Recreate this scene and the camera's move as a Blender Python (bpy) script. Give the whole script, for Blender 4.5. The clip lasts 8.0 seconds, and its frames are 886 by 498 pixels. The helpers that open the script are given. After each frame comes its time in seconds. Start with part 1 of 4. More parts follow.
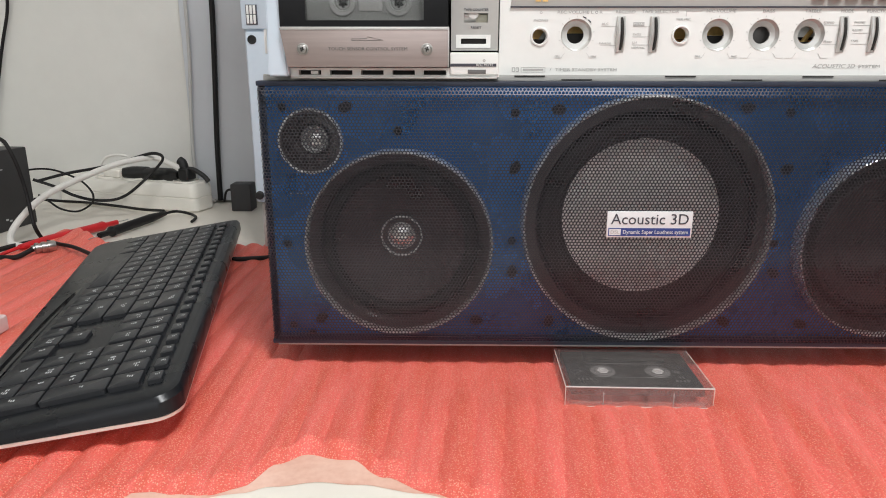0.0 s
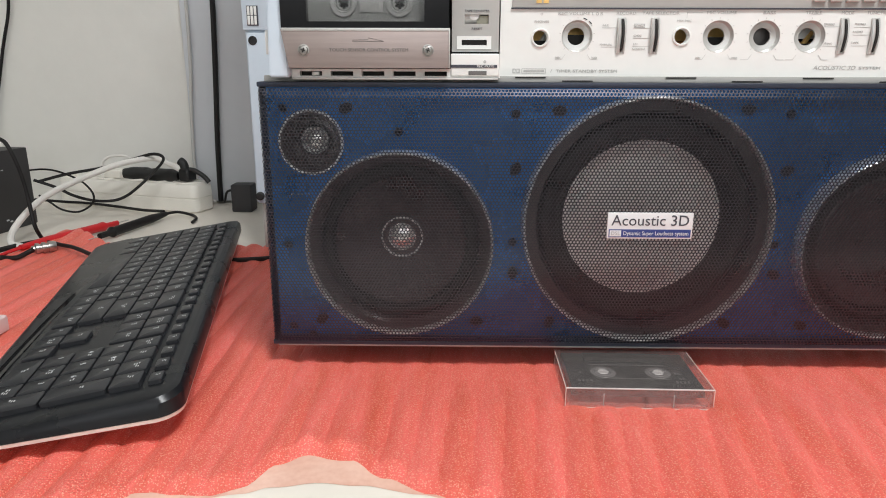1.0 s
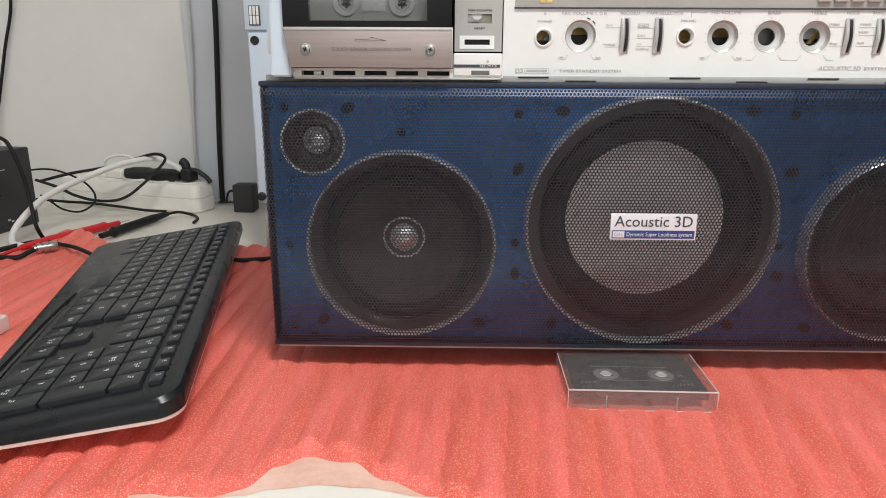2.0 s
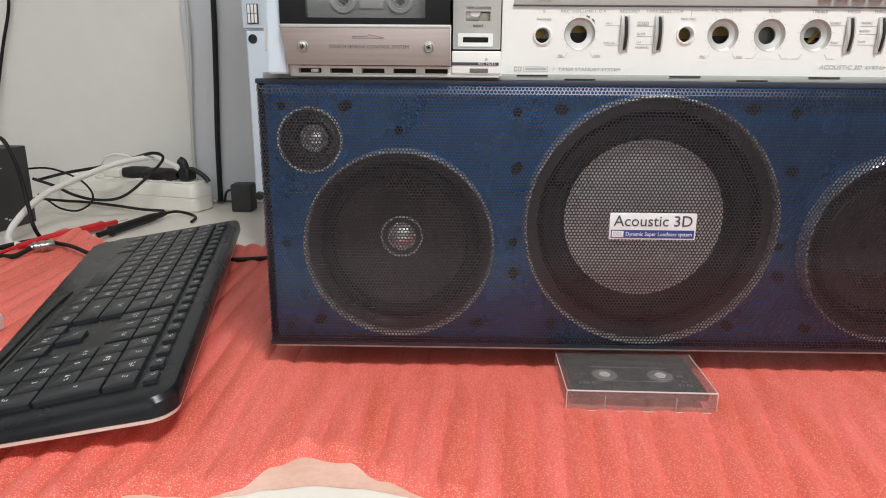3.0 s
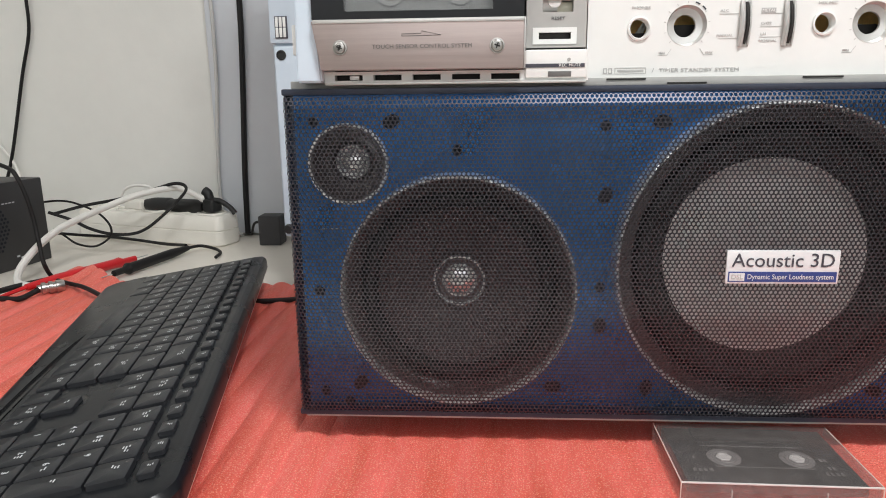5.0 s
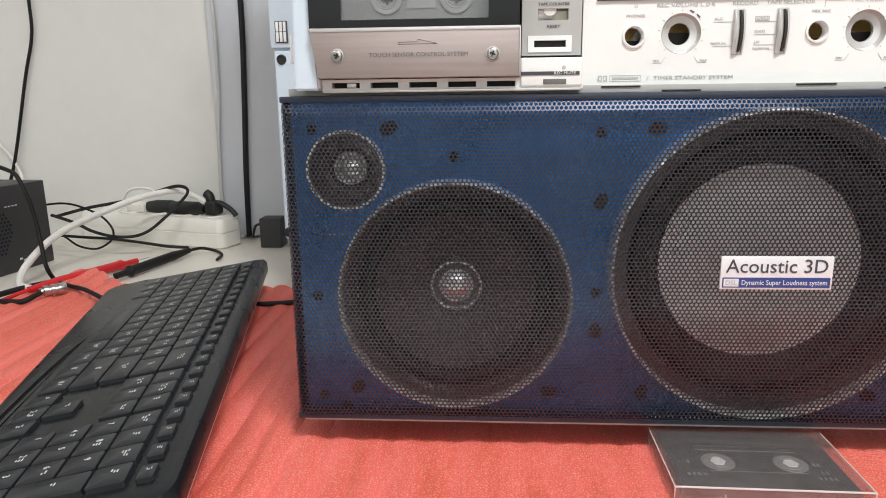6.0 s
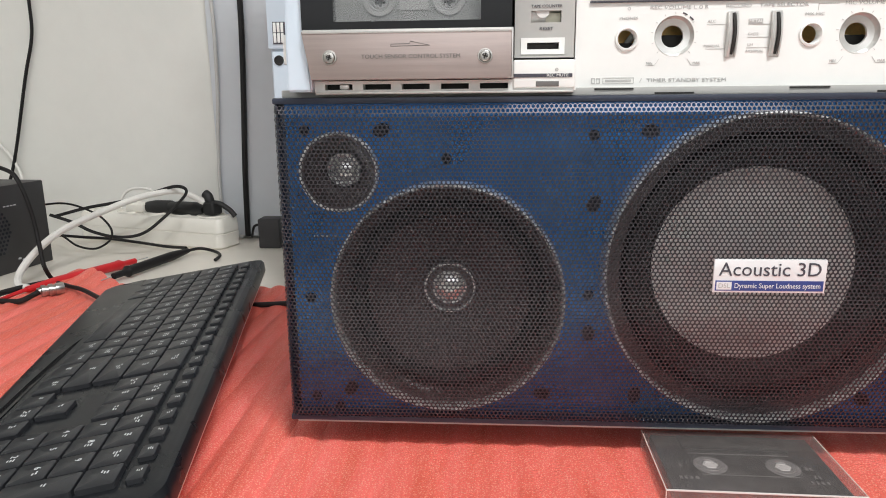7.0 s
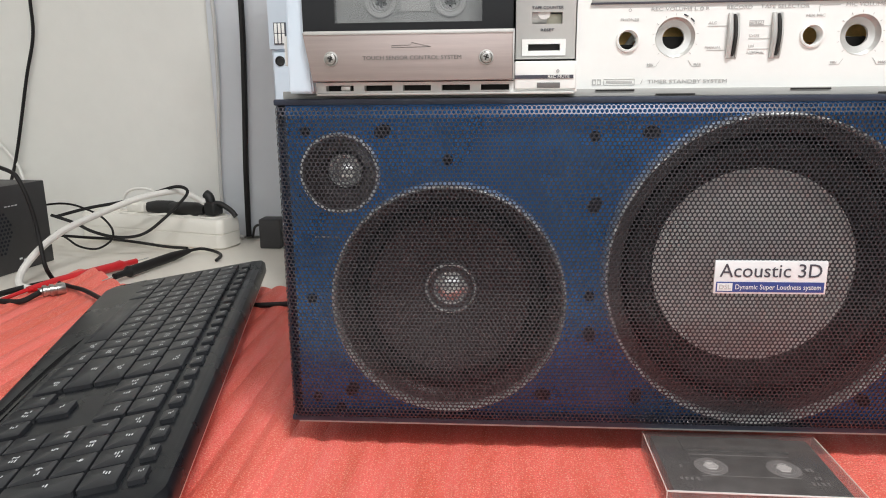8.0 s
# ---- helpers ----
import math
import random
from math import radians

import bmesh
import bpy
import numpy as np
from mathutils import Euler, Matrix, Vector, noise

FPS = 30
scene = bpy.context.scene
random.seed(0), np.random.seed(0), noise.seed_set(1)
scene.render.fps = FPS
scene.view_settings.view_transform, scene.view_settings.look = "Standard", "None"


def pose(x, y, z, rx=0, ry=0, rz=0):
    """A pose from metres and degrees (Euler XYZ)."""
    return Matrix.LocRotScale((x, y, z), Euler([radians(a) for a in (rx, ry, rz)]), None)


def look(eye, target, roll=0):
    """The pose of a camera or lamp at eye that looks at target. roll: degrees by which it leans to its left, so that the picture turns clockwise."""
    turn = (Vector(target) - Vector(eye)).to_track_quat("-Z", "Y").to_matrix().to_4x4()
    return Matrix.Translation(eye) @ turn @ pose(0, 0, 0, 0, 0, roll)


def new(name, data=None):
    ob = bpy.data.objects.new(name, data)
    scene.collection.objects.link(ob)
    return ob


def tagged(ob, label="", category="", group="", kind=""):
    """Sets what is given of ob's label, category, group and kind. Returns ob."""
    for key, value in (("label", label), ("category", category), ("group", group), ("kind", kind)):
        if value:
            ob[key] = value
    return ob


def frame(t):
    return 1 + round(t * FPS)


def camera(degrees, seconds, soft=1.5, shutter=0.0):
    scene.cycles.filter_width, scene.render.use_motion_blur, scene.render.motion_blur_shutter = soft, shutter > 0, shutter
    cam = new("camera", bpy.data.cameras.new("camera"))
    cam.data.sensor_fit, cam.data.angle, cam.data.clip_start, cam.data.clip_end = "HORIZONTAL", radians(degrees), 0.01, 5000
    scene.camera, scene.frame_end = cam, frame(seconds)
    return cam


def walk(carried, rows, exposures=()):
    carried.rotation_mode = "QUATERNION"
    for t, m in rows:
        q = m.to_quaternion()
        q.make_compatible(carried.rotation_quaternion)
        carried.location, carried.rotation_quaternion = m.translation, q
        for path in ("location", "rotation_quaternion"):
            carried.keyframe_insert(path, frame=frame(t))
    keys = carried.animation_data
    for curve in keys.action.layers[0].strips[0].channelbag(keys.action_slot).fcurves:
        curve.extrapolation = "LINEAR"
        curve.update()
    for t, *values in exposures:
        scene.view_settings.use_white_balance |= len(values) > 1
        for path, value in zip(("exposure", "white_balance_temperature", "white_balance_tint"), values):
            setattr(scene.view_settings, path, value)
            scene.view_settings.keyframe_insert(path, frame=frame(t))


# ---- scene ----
cam = camera(66.96, 8.0, soft=1.0)
ROWS = [
    (0.0, 0.1548, -0.5334, 0.2432, 74.687, 0.825, 0.087),
    (0.5, 0.1537, -0.5334, 0.2426, 74.738, 0.756, 0.138),
    (1.0, 0.1545, -0.5337, 0.2432, 74.781, 0.836, 0.168),
    (1.5, 0.1535, -0.5320, 0.2425, 74.824, 0.940, 0.224),
    (3.0, 0.1553, -0.5274, 0.2397, 74.955, 0.927, 0.446),
    (3.5, 0.1526, -0.5154, 0.2337, 74.960, 0.925, 0.510),
    (4.0, 0.1509, -0.4852, 0.2322, 76.150, 1.064, 0.018),
    (4.2, 0.1461, -0.4659, 0.2304, 76.604, 1.551, -0.286),
    (4.5, 0.1321, -0.4378, 0.2292, 76.992, 2.494, -0.644),
    (4.7, 0.1265, -0.4246, 0.2250, 77.160, 3.000, -0.676),
    (5.8, 0.1297, -0.4190, 0.2292, 77.292, 3.800, -0.640),
    (6.0, 0.1310, -0.4239, 0.2299, 77.258, 3.724, -0.699),
    (6.5, 0.1349, -0.4226, 0.2308, 77.363, 3.851, -0.570),
    (7.0, 0.1371, -0.4229, 0.2306, 77.311, 3.903, -0.539),
    (7.5, 0.1376, -0.4247, 0.2321, 77.264, 3.944, -0.520),
    (8.0, 0.1368, -0.4233, 0.2314, 77.310, 3.950, -0.515),
]
walk(cam, [(t, pose(x, y, z, 0, 0, yaw) @ pose(0, 0, 0, pitch, 0, 0) @ pose(0, 0, 0, 0, 0, roll)) for t, x, y, z, pitch, yaw, roll in ROWS],
     exposures=[(0.0, -0.13), (3.5, -0.14), (4.5, -0.11), (5.8, 0.08), (8.0, 0.08)])

# ---- world and lights ----
world = bpy.data.worlds.new("room_air")
world.use_nodes = True
world.node_tree.nodes["Background"].inputs[0].default_value = (0.55, 0.6, 0.7, 1)
world.node_tree.nodes["Background"].inputs[1].default_value = 0.05
scene.world = world


def area_lamp(name, eye, target, sx, sy, watts, colour):
    d = bpy.data.lights.new(name, "AREA")
    d.shape, d.size, d.size_y, d.energy, d.color = "RECTANGLE", sx, sy, watts, colour
    o = new(name, d)
    o.matrix_basis = look(eye, target)
    return tagged(o, kind="structure")


CEIL = 1.72
area_lamp("ceiling_light_glow", (0.60, -0.86, CEIL - 0.07), (0.60, -0.86, 0), 0.6, 0.25, 35, (0.97, 0.99, 1.0))
area_lamp("ceiling_light_glow", (-1.25, -1.15, CEIL - 0.07), (-1.25, -1.15, 0), 1.2, 0.25, 6, (0.97, 0.99, 1.0))
# Broad source behind the camera, unseen, inferred from the bright domes.
area_lamp("unseen_fill", (0.35, -2.44, 0.80), (0.35, 0.0, 0.55), 2.2, 1.2, 13, (0.93, 0.97, 1.0))
# Bluish lamp added without a known source, for highlights from the left.
area_lamp("unseen_fill", (-2.25, -0.5, 0.65), (0, 0.0, 0.15), 1.1, 1.0, 3.5, (0.72, 0.86, 1.0))


# ---- materials ----
def material(name, colour, rough=0.5, metal=0.0, var=0.12, scale=40.0, bump=0.0, bump_scale=400.0, spec=0.5, coat=0.0, glint=0.0, stretch=(1, 1, 1), tint=None, wear=0.0):
    m = bpy.data.materials.new(name)
    m.use_nodes = True
    nt = m.node_tree
    b = nt.nodes["Principled BSDF"]
    b.inputs["Metallic"].default_value = metal
    b.inputs["Specular IOR Level"].default_value = spec
    b.inputs["Coat Weight"].default_value = coat
    tc = nt.nodes.new("ShaderNodeTexCoord")
    mp = nt.nodes.new("ShaderNodeMapping")
    mp.inputs["Scale"].default_value = stretch
    nt.links.new(tc.outputs["Object"], mp.inputs["Vector"])
    n1 = nt.nodes.new("ShaderNodeTexNoise")
    n1.inputs["Scale"].default_value = scale
    n1.inputs["Detail"].default_value = 5
    n2 = nt.nodes.new("ShaderNodeTexNoise")
    n2.inputs["Scale"].default_value = scale * 9
    n2.inputs["Detail"].default_value = 3
    for n in (n1, n2):
        nt.links.new(mp.outputs[0], n.inputs["Vector"])
    add = nt.nodes.new("ShaderNodeMath")
    add.operation = "MULTIPLY_ADD"
    add.inputs[1].default_value = 0.4
    nt.links.new(n2.outputs[0], add.inputs[0])
    nt.links.new(n1.outputs[0], add.inputs[2])
    ramp = nt.nodes.new("ShaderNodeValToRGB")
    lo = [max(0, c * (1 - var)) for c in colour]
    hi = [min(1, c * (1 + var)) for c in (tint or colour)]
    ramp.color_ramp.elements[0].position, ramp.color_ramp.elements[0].color = 0.45, (*lo, 1)
    ramp.color_ramp.elements[1].position, ramp.color_ramp.elements[1].color = 0.95, (*hi, 1)
    nt.links.new(add.outputs[0], ramp.inputs[0])
    out = ramp.outputs[0]
    # Small pale dots paint sparkle into the colour.
    if glint:
        v = nt.nodes.new("ShaderNodeTexVoronoi")
        v.inputs["Scale"].default_value = 720
        nt.links.new(tc.outputs["Object"], v.inputs["Vector"])
        r2 = nt.nodes.new("ShaderNodeValToRGB")
        r2.color_ramp.elements[0].position, r2.color_ramp.elements[0].color = 0.08, (1, 1, 1, 1)
        r2.color_ramp.elements[1].position, r2.color_ramp.elements[1].color = 0.42, (0, 0, 0, 1)
        nt.links.new(v.outputs["Distance"], r2.inputs[0])
        mx = nt.nodes.new("ShaderNodeMix")
        mx.data_type = "RGBA"
        mul = nt.nodes.new("ShaderNodeMath")
        mul.operation, mul.inputs[1].default_value = "MULTIPLY", glint
        nt.links.new(r2.outputs[0], mul.inputs[0])
        nt.links.new(mul.outputs[0], mx.inputs[0])
        nt.links.new(out, mx.inputs[6])
        mx.inputs[7].default_value = (1.0, 0.55, 0.41, 1)
        out = mx.outputs[2]
    nt.links.new(out, b.inputs["Base Color"])
    rr = nt.nodes.new("ShaderNodeMapRange")
    rr.inputs[3].default_value, rr.inputs[4].default_value = max(0.02, rough * (0.85 - wear)), min(1, rough * (1.15 + wear))
    nt.links.new(n1.outputs[0], rr.inputs[0])
    nt.links.new(rr.outputs[0], b.inputs["Roughness"])
    if bump:
        n3 = nt.nodes.new("ShaderNodeTexNoise")
        n3.inputs["Scale"].default_value = bump_scale
        n3.inputs["Detail"].default_value = 4
        nt.links.new((tc.outputs["Object"] if glint else mp.outputs[0]), n3.inputs["Vector"])
        bp = nt.nodes.new("ShaderNodeBump")
        bp.inputs["Strength"].default_value = bump
        bp.inputs["Distance"].default_value = 0.002
        nt.links.new(n3.outputs[0], bp.inputs["Height"])
        nt.links.new(bp.outputs[0], b.inputs["Normal"])
    return m


def glass_material(name, colour, rough, ior=1.45, weight=1.0):
    m = bpy.data.materials.new(name)
    m.use_nodes = True
    b = m.node_tree.nodes["Principled BSDF"]
    b.inputs["Base Color"].default_value = (*colour, 1)
    b.inputs["Roughness"].default_value = rough
    b.inputs["IOR"].default_value = ior
    b.inputs["Transmission Weight"].default_value = weight
    tc = m.node_tree.nodes.new("ShaderNodeTexCoord")
    n = m.node_tree.nodes.new("ShaderNodeTexNoise")
    n.inputs["Scale"].default_value = 90
    r = m.node_tree.nodes.new("ShaderNodeMapRange")
    r.inputs[3].default_value, r.inputs[4].default_value = rough * 0.6, min(1, rough * 1.5 + 0.03)
    m.node_tree.links.new(tc.outputs["Object"], n.inputs["Vector"])
    m.node_tree.links.new(n.outputs[0], r.inputs[0])
    m.node_tree.links.new(r.outputs[0], b.inputs["Roughness"])
    return m


def hazy_plastic(name, lo=0.06, hi=0.14):
    """Thin clear plastic, scratched and a little hazy."""
    m = bpy.data.materials.new(name)
    m.use_nodes = True
    nt = m.node_tree
    out = nt.nodes["Material Output"]
    nt.nodes.remove(nt.nodes["Principled BSDF"])
    clear = nt.nodes.new("ShaderNodeBsdfTransparent")
    clear.inputs[0].default_value = (0.93, 0.90, 0.89, 1)
    haze = nt.nodes.new("ShaderNodeBsdfDiffuse")
    haze.inputs[0].default_value = (0.62, 0.57, 0.55, 1)
    shine = nt.nodes.new("ShaderNodeBsdfGlossy")
    shine.inputs["Roughness"].default_value = 0.14
    tc = nt.nodes.new("ShaderNodeTexCoord")
    n = nt.nodes.new("ShaderNodeTexNoise")
    n.inputs["Scale"].default_value = 130
    n.inputs["Detail"].default_value = 6
    r = nt.nodes.new("ShaderNodeMapRange")
    r.inputs[1].default_value, r.inputs[2].default_value = 0.3, 0.75
    r.inputs[3].default_value, r.inputs[4].default_value = lo, hi
    a, b = nt.nodes.new("ShaderNodeMixShader"), nt.nodes.new("ShaderNodeMixShader")
    b.inputs[0].default_value = 0.07
    nt.links.new(tc.outputs["Object"], n.inputs["Vector"])
    nt.links.new(n.outputs[0], r.inputs[0])
    nt.links.new(r.outputs[0], a.inputs[0])
    nt.links.new(clear.outputs[0], a.inputs[1])
    nt.links.new(haze.outputs[0], a.inputs[2])
    nt.links.new(a.outputs[0], b.inputs[1])
    nt.links.new(shine.outputs[0], b.inputs[2])
    nt.links.new(b.outputs[0], out.inputs[0])
    return m


M_WALL = material("painted_wall", (0.70, 0.69, 0.65), 0.7, var=0.04, scale=4, bump=0.08, bump_scale=120)
# White board; the bluish cast of daylight is put into its colour.
M_PANELW = material("daylit_white_board", (0.58, 0.60, 0.63), 0.5, var=0.03, scale=5, bump=0.03, bump_scale=60)
M_CEIL = material("ceiling_paint", (0.75, 0.74, 0.72), 0.8, var=0.04, scale=5)
M_FLOOR = material("grey_floor", (0.3, 0.29, 0.28), 0.5, var=0.15, scale=6)
M_TABLE = material("cream_laminate", (0.78, 0.73, 0.65), 0.38, var=0.04, scale=9, bump=0.02, bump_scale=500)
# Stretched noise and pale dots put ripple streaks and sparkle into the foam's colour.
M_FOAM = material("pink_packing_foam", (0.84, 0.125, 0.070), 0.38, var=0.13, scale=16, bump=0.9, bump_scale=760, glint=0.85, stretch=(3.0, 0.32, 1), tint=(0.85, 0.165, 0.140))
M_GRILLE = material("dark_grille_paint", (0.058, 0.054, 0.063), 0.30, metal=0.72, var=0.15, scale=30, wear=0.2, coat=0.25)
M_RIM = material("blue_grey_rim", (0.036, 0.043, 0.065), 0.38, metal=0.3, var=0.15, scale=25)
M_BLUE = material("blue_metallic_baffle", (0.017, 0.175, 0.52), 0.27, metal=0.6, var=0.10, scale=18, spec=0.6, coat=0.7)
M_BLUE.node_tree.nodes["Principled BSDF"].inputs["Coat Roughness"].default_value = 0.16
M_CHROME = material("chrome", (0.9, 0.9, 0.9), 0.16, metal=1.0, var=0.05, scale=60)
M_RING = material("bright_ring", (0.97, 0.97, 0.97), 0.16, metal=0.14, var=0.04, scale=60, spec=1.0, coat=1.0)
M_DOME = material("bright_dome", (0.97, 0.97, 0.97), 0.14, metal=0.75, var=0.04, scale=60)
M_STEEL = material("screw_steel", (0.5, 0.48, 0.46), 0.3, metal=1.0, var=0.15, scale=200)
M_CONE = material("black_paper_cone", (0.086, 0.062, 0.062), 0.6, var=0.25, scale=40, bump=0.15)
M_FLANGE = material("black_flange", (0.074, 0.061, 0.061), 0.30, var=0.2, scale=40)
M_RUBBER = material("black_rubber", (0.012, 0.012, 0.012), 0.55, var=0.2, scale=50)
M_SILVERCONE = material("silver_grey_cone", (0.80, 0.78, 0.77), 0.4, metal=0.0, var=0.06, scale=40)
M_BOLT_HOLE = material("black_bolt_and_hole_dark", (0.014, 0.017, 0.024), 0.6, spec=0.2, var=0.2, scale=80)
M_BADGE = material("badge_white", (0.78, 0.79, 0.80), 0.35, metal=0.2, var=0.04, scale=80)
M_NAVY = material("navy_ink", (0.03, 0.055, 0.22), 0.4, var=0.08, scale=90)
M_INKDARK = material("dark_ink", (0.05, 0.05, 0.065), 0.5, var=0.1, scale=90)
M_INKGREY = material("grey_ink", (0.46, 0.45, 0.44), 0.5, var=0.1, scale=90)
M_INKMID = material("dark_grey_ink", (0.13, 0.125, 0.12), 0.5, var=0.1, scale=90)
M_WHITE = material("white_plastic", (0.79, 0.79, 0.765), 0.36, var=0.03, scale=14, bump=0.02, bump_scale=700)
M_WHITECOOL = material("pale_side_plastic", (0.58, 0.66, 0.74), 0.4, var=0.03, scale=14)
M_GREYP = material("grey_plastic", (0.42, 0.41, 0.39), 0.4, var=0.06, scale=20)
M_ALU = material("rosy_brushed_aluminium", (0.44, 0.365, 0.345), 0.40, metal=0.75, var=0.07, scale=14, stretch=(1, 1, 30))
M_SILVER = material("silver_plastic", (0.62, 0.61, 0.59), 0.3, metal=0.5, var=0.06, scale=30)
M_BLACKGLOSS = material("gloss_black_plastic", (0.008, 0.008, 0.009), 0.14, spec=0.2, var=0.2, scale=20, wear=0.2)
# Near-black that puts the shade inside openings into the colour; dark parts too.
M_INSIDEDARK = material("cavity_shade_and_dark_parts", (0.02, 0.018, 0.016), 0.7, var=0.3, scale=60)
M_PCB = material("brown_board", (0.45, 0.19, 0.05), 0.5, var=0.35, scale=120)
M_COPPER = material("yellow_metal", (0.80, 0.52, 0.18), 0.4, metal=0.4, var=0.25, scale=100)
M_KEYBODY = material("keyboard_black", (0.010, 0.011, 0.013), 0.28, var=0.2, scale=30, spec=0.28, bump=0.03, bump_scale=900)
M_KEY = material("keycap_black", (0.022, 0.023, 0.026), 0.34, spec=0.45, var=0.2, scale=60, bump=0.05, bump_scale=1500, wear=0.2)
M_KEYGLOSS = material("glossy_palm_rest", (0.008, 0.008, 0.009), 0.07, spec=0.12, var=0.2, scale=12, wear=0.4)
M_LEGEND = material("legend_print", (0.58, 0.59, 0.60), 0.5, var=0.1, scale=90)
M_CABLEB = material("black_cable", (0.012, 0.011, 0.011), 0.5, spec=0.25, var=0.2, scale=50)
M_CABLEW = material("white_cable", (0.72, 0.70, 0.66), 0.45, var=0.05, scale=50)
M_CABLEG = material("grey_cable", (0.50, 0.49, 0.47), 0.5, var=0.05, scale=50)
M_STRIP = material("white_socket_plastic", (0.80, 0.77, 0.70), 0.36, var=0.03, scale=25)
M_RED = material("red_probe", (0.55, 0.015, 0.02), 0.4, var=0.12, scale=50)
M_PSU = material("charcoal_case", (0.030, 0.029, 0.031), 0.5, var=0.15, scale=40, bump=0.1, bump_scale=1200)
M_CASE = hazy_plastic("clear_case_plastic", 0.07, 0.13)
M_CASEWALL = hazy_plastic("clear_case_wall", 0.05, 0.12)
M_TAPE = material("dark_tape_shell", (0.030, 0.026, 0.025), 0.3, var=0.2, scale=50)
M_HUB = material("pale_hub", (0.66, 0.64, 0.62), 0.4, var=0.05, scale=80)
M_DOORGLASS = glass_material("smoked_door_window", (0.50, 0.50, 0.50), 0.04)
M_TAPEGREY = material("grey_tape_shell", (0.25, 0.25, 0.235), 0.35, var=0.06, scale=40)
M_FOAMPALE = material("thin_pale_foam", (0.72, 0.40, 0.30), 0.5, var=0.06, scale=25, bump=0.02, bump_scale=620, tint=(0.80, 0.56, 0.46))
# Pale tone for highlights painted along the clear case's edges.
M_EDGELIGHT = material("case_edge_highlight", (0.66, 0.50, 0.45), 0.4, var=0.2, scale=150)
M_HUBDARK = material("dark_hub_rim", (0.13, 0.12, 0.118), 0.4, var=0.1, scale=80)
M_HUBDIM = material("dull_hub", (0.42, 0.40, 0.39), 0.45, var=0.08, scale=80)
M_TAPEHUB = material("tape_hub_grey", (0.34, 0.335, 0.32), 0.35, var=0.05, scale=80)
M_CREAM = material("cream_drum", (0.75, 0.72, 0.58), 0.4, var=0.05, scale=80)
M_FROST = material("frosted_tray", (0.80, 0.62, 0.60), 0.35, var=0.06, scale=30)
M_LAMP = bpy.data.materials.new("lamp_diffuser")
M_LAMP.use_nodes = True
M_LAMP.node_tree.nodes["Principled BSDF"].inputs["Emission Color"].default_value = (1, 0.965, 0.91, 1)
M_LAMP.node_tree.nodes["Principled BSDF"].inputs["Emission Strength"].default_value = 6.0


# ---- builders ----
def thing(name, loc, rz=0.0, label="", category="", group="", kind="", m=None):
    o = new(name)
    o.empty_display_size = 0.02
    o.matrix_basis = m if m is not None else pose(*loc, 0, 0, rz)
    return tagged(o, label, category, group, kind)


def root_pose(o):
    while o.parent:
        o = o.parent
    return o.matrix_basis


def finish(bm, name, mat, smooth=True):
    me = bpy.data.meshes.new(name)
    bmesh.ops.recalc_face_normals(bm, faces=bm.faces)
    bm.to_mesh(me)
    bm.free()
    me.materials.append(mat)
    if smooth:
        for p in me.polygons:
            p.use_smooth = True
        me.set_sharp_from_angle(angle=radians(35))
    return me


def part(name, bm, mat, parent=None, label="", local=False, kind="", smooth=True):
    """One mesh under a thing or a part; its points are given in the world unless local."""
    if parent is not None and not local:
        bm.transform(root_pose(parent).inverted())
    o = new(name, finish(bm, name, mat, smooth))
    if parent is not None:
        o.parent = parent
    return tagged(o, label, kind=kind)


def single(name, bm, mat, label="", category="", group="", kind=""):
    return tagged(new(name, finish(bm, name, mat)), label, category, group, kind)


def bar(x0, x1, y0, y1, z0, z1, bev=0.0, seg=2, bm=None):
    """A block with rounded edges."""
    b = bmesh.new()
    bmesh.ops.create_cube(b, size=1)
    for v in b.verts:
        v.co = ((x0 + x1) / 2 + v.co.x * (x1 - x0), (y0 + y1) / 2 + v.co.y * (y1 - y0), (z0 + z1) / 2 + v.co.z * (z1 - z0))
    if bev:
        bmesh.ops.bevel(b, geom=b.edges[:], offset=bev, segments=seg, affect="EDGES", profile=0.6)
    if bm is None:
        return b
    merge(bm, b)
    return bm


def merge(bm, b):
    me = bpy.data.meshes.new("tmp")
    b.to_mesh(me)
    b.free()
    bm.from_mesh(me)
    bpy.data.meshes.remove(me)


def lathe(profile, m, seg=72, bm=None):
    """Turns (radius, height) pairs round the local z axis, then places the result by m."""
    b = bmesh.new() if bm is None else bm
    rings = []
    for r, h in profile:
        if r < 1e-6:
            rings.append([b.verts.new(m @ Vector((0, 0, h)))])
        else:
            rings.append([b.verts.new(m @ Vector((r * math.cos(2 * math.pi * i / seg), r * math.sin(2 * math.pi * i / seg), h))) for i in range(seg)])
    for p, q in zip(rings, rings[1:]):
        for i in range(seg):
            j = (i + 1) % seg
            if len(p) == 1 and len(q) > 1:
                b.faces.new((p[0], q[i], q[j]))
            elif len(q) == 1 and len(p) > 1:
                b.faces.new((p[i], p[j], q[0]))
            elif len(p) > 1:
                b.faces.new((p[i], p[j], q[j], q[i]))
    return b


def facing(x, y, z):
    """Local z points to the front (-y)."""
    return pose(x, y, z, 90, 0, 0)


def smooth_path(points, n=10):
    """A curve through the points."""
    p = [Vector(q) for q in points]
    p = [2 * p[0] - p[1]] + p + [2 * p[-1] - p[-2]]
    out = []
    for i in range(1, len(p) - 2):
        for k in range(n):
            t = k / n
            a, b, c, d = p[i - 1], p[i], p[i + 1], p[i + 2]
            out.append(0.5 * (2 * b + (c - a) * t + (2 * a - 5 * b + 4 * c - d) * t * t + (3 * b - a - 3 * c + d) * t ** 3))
    out.append(p[-2])
    return out


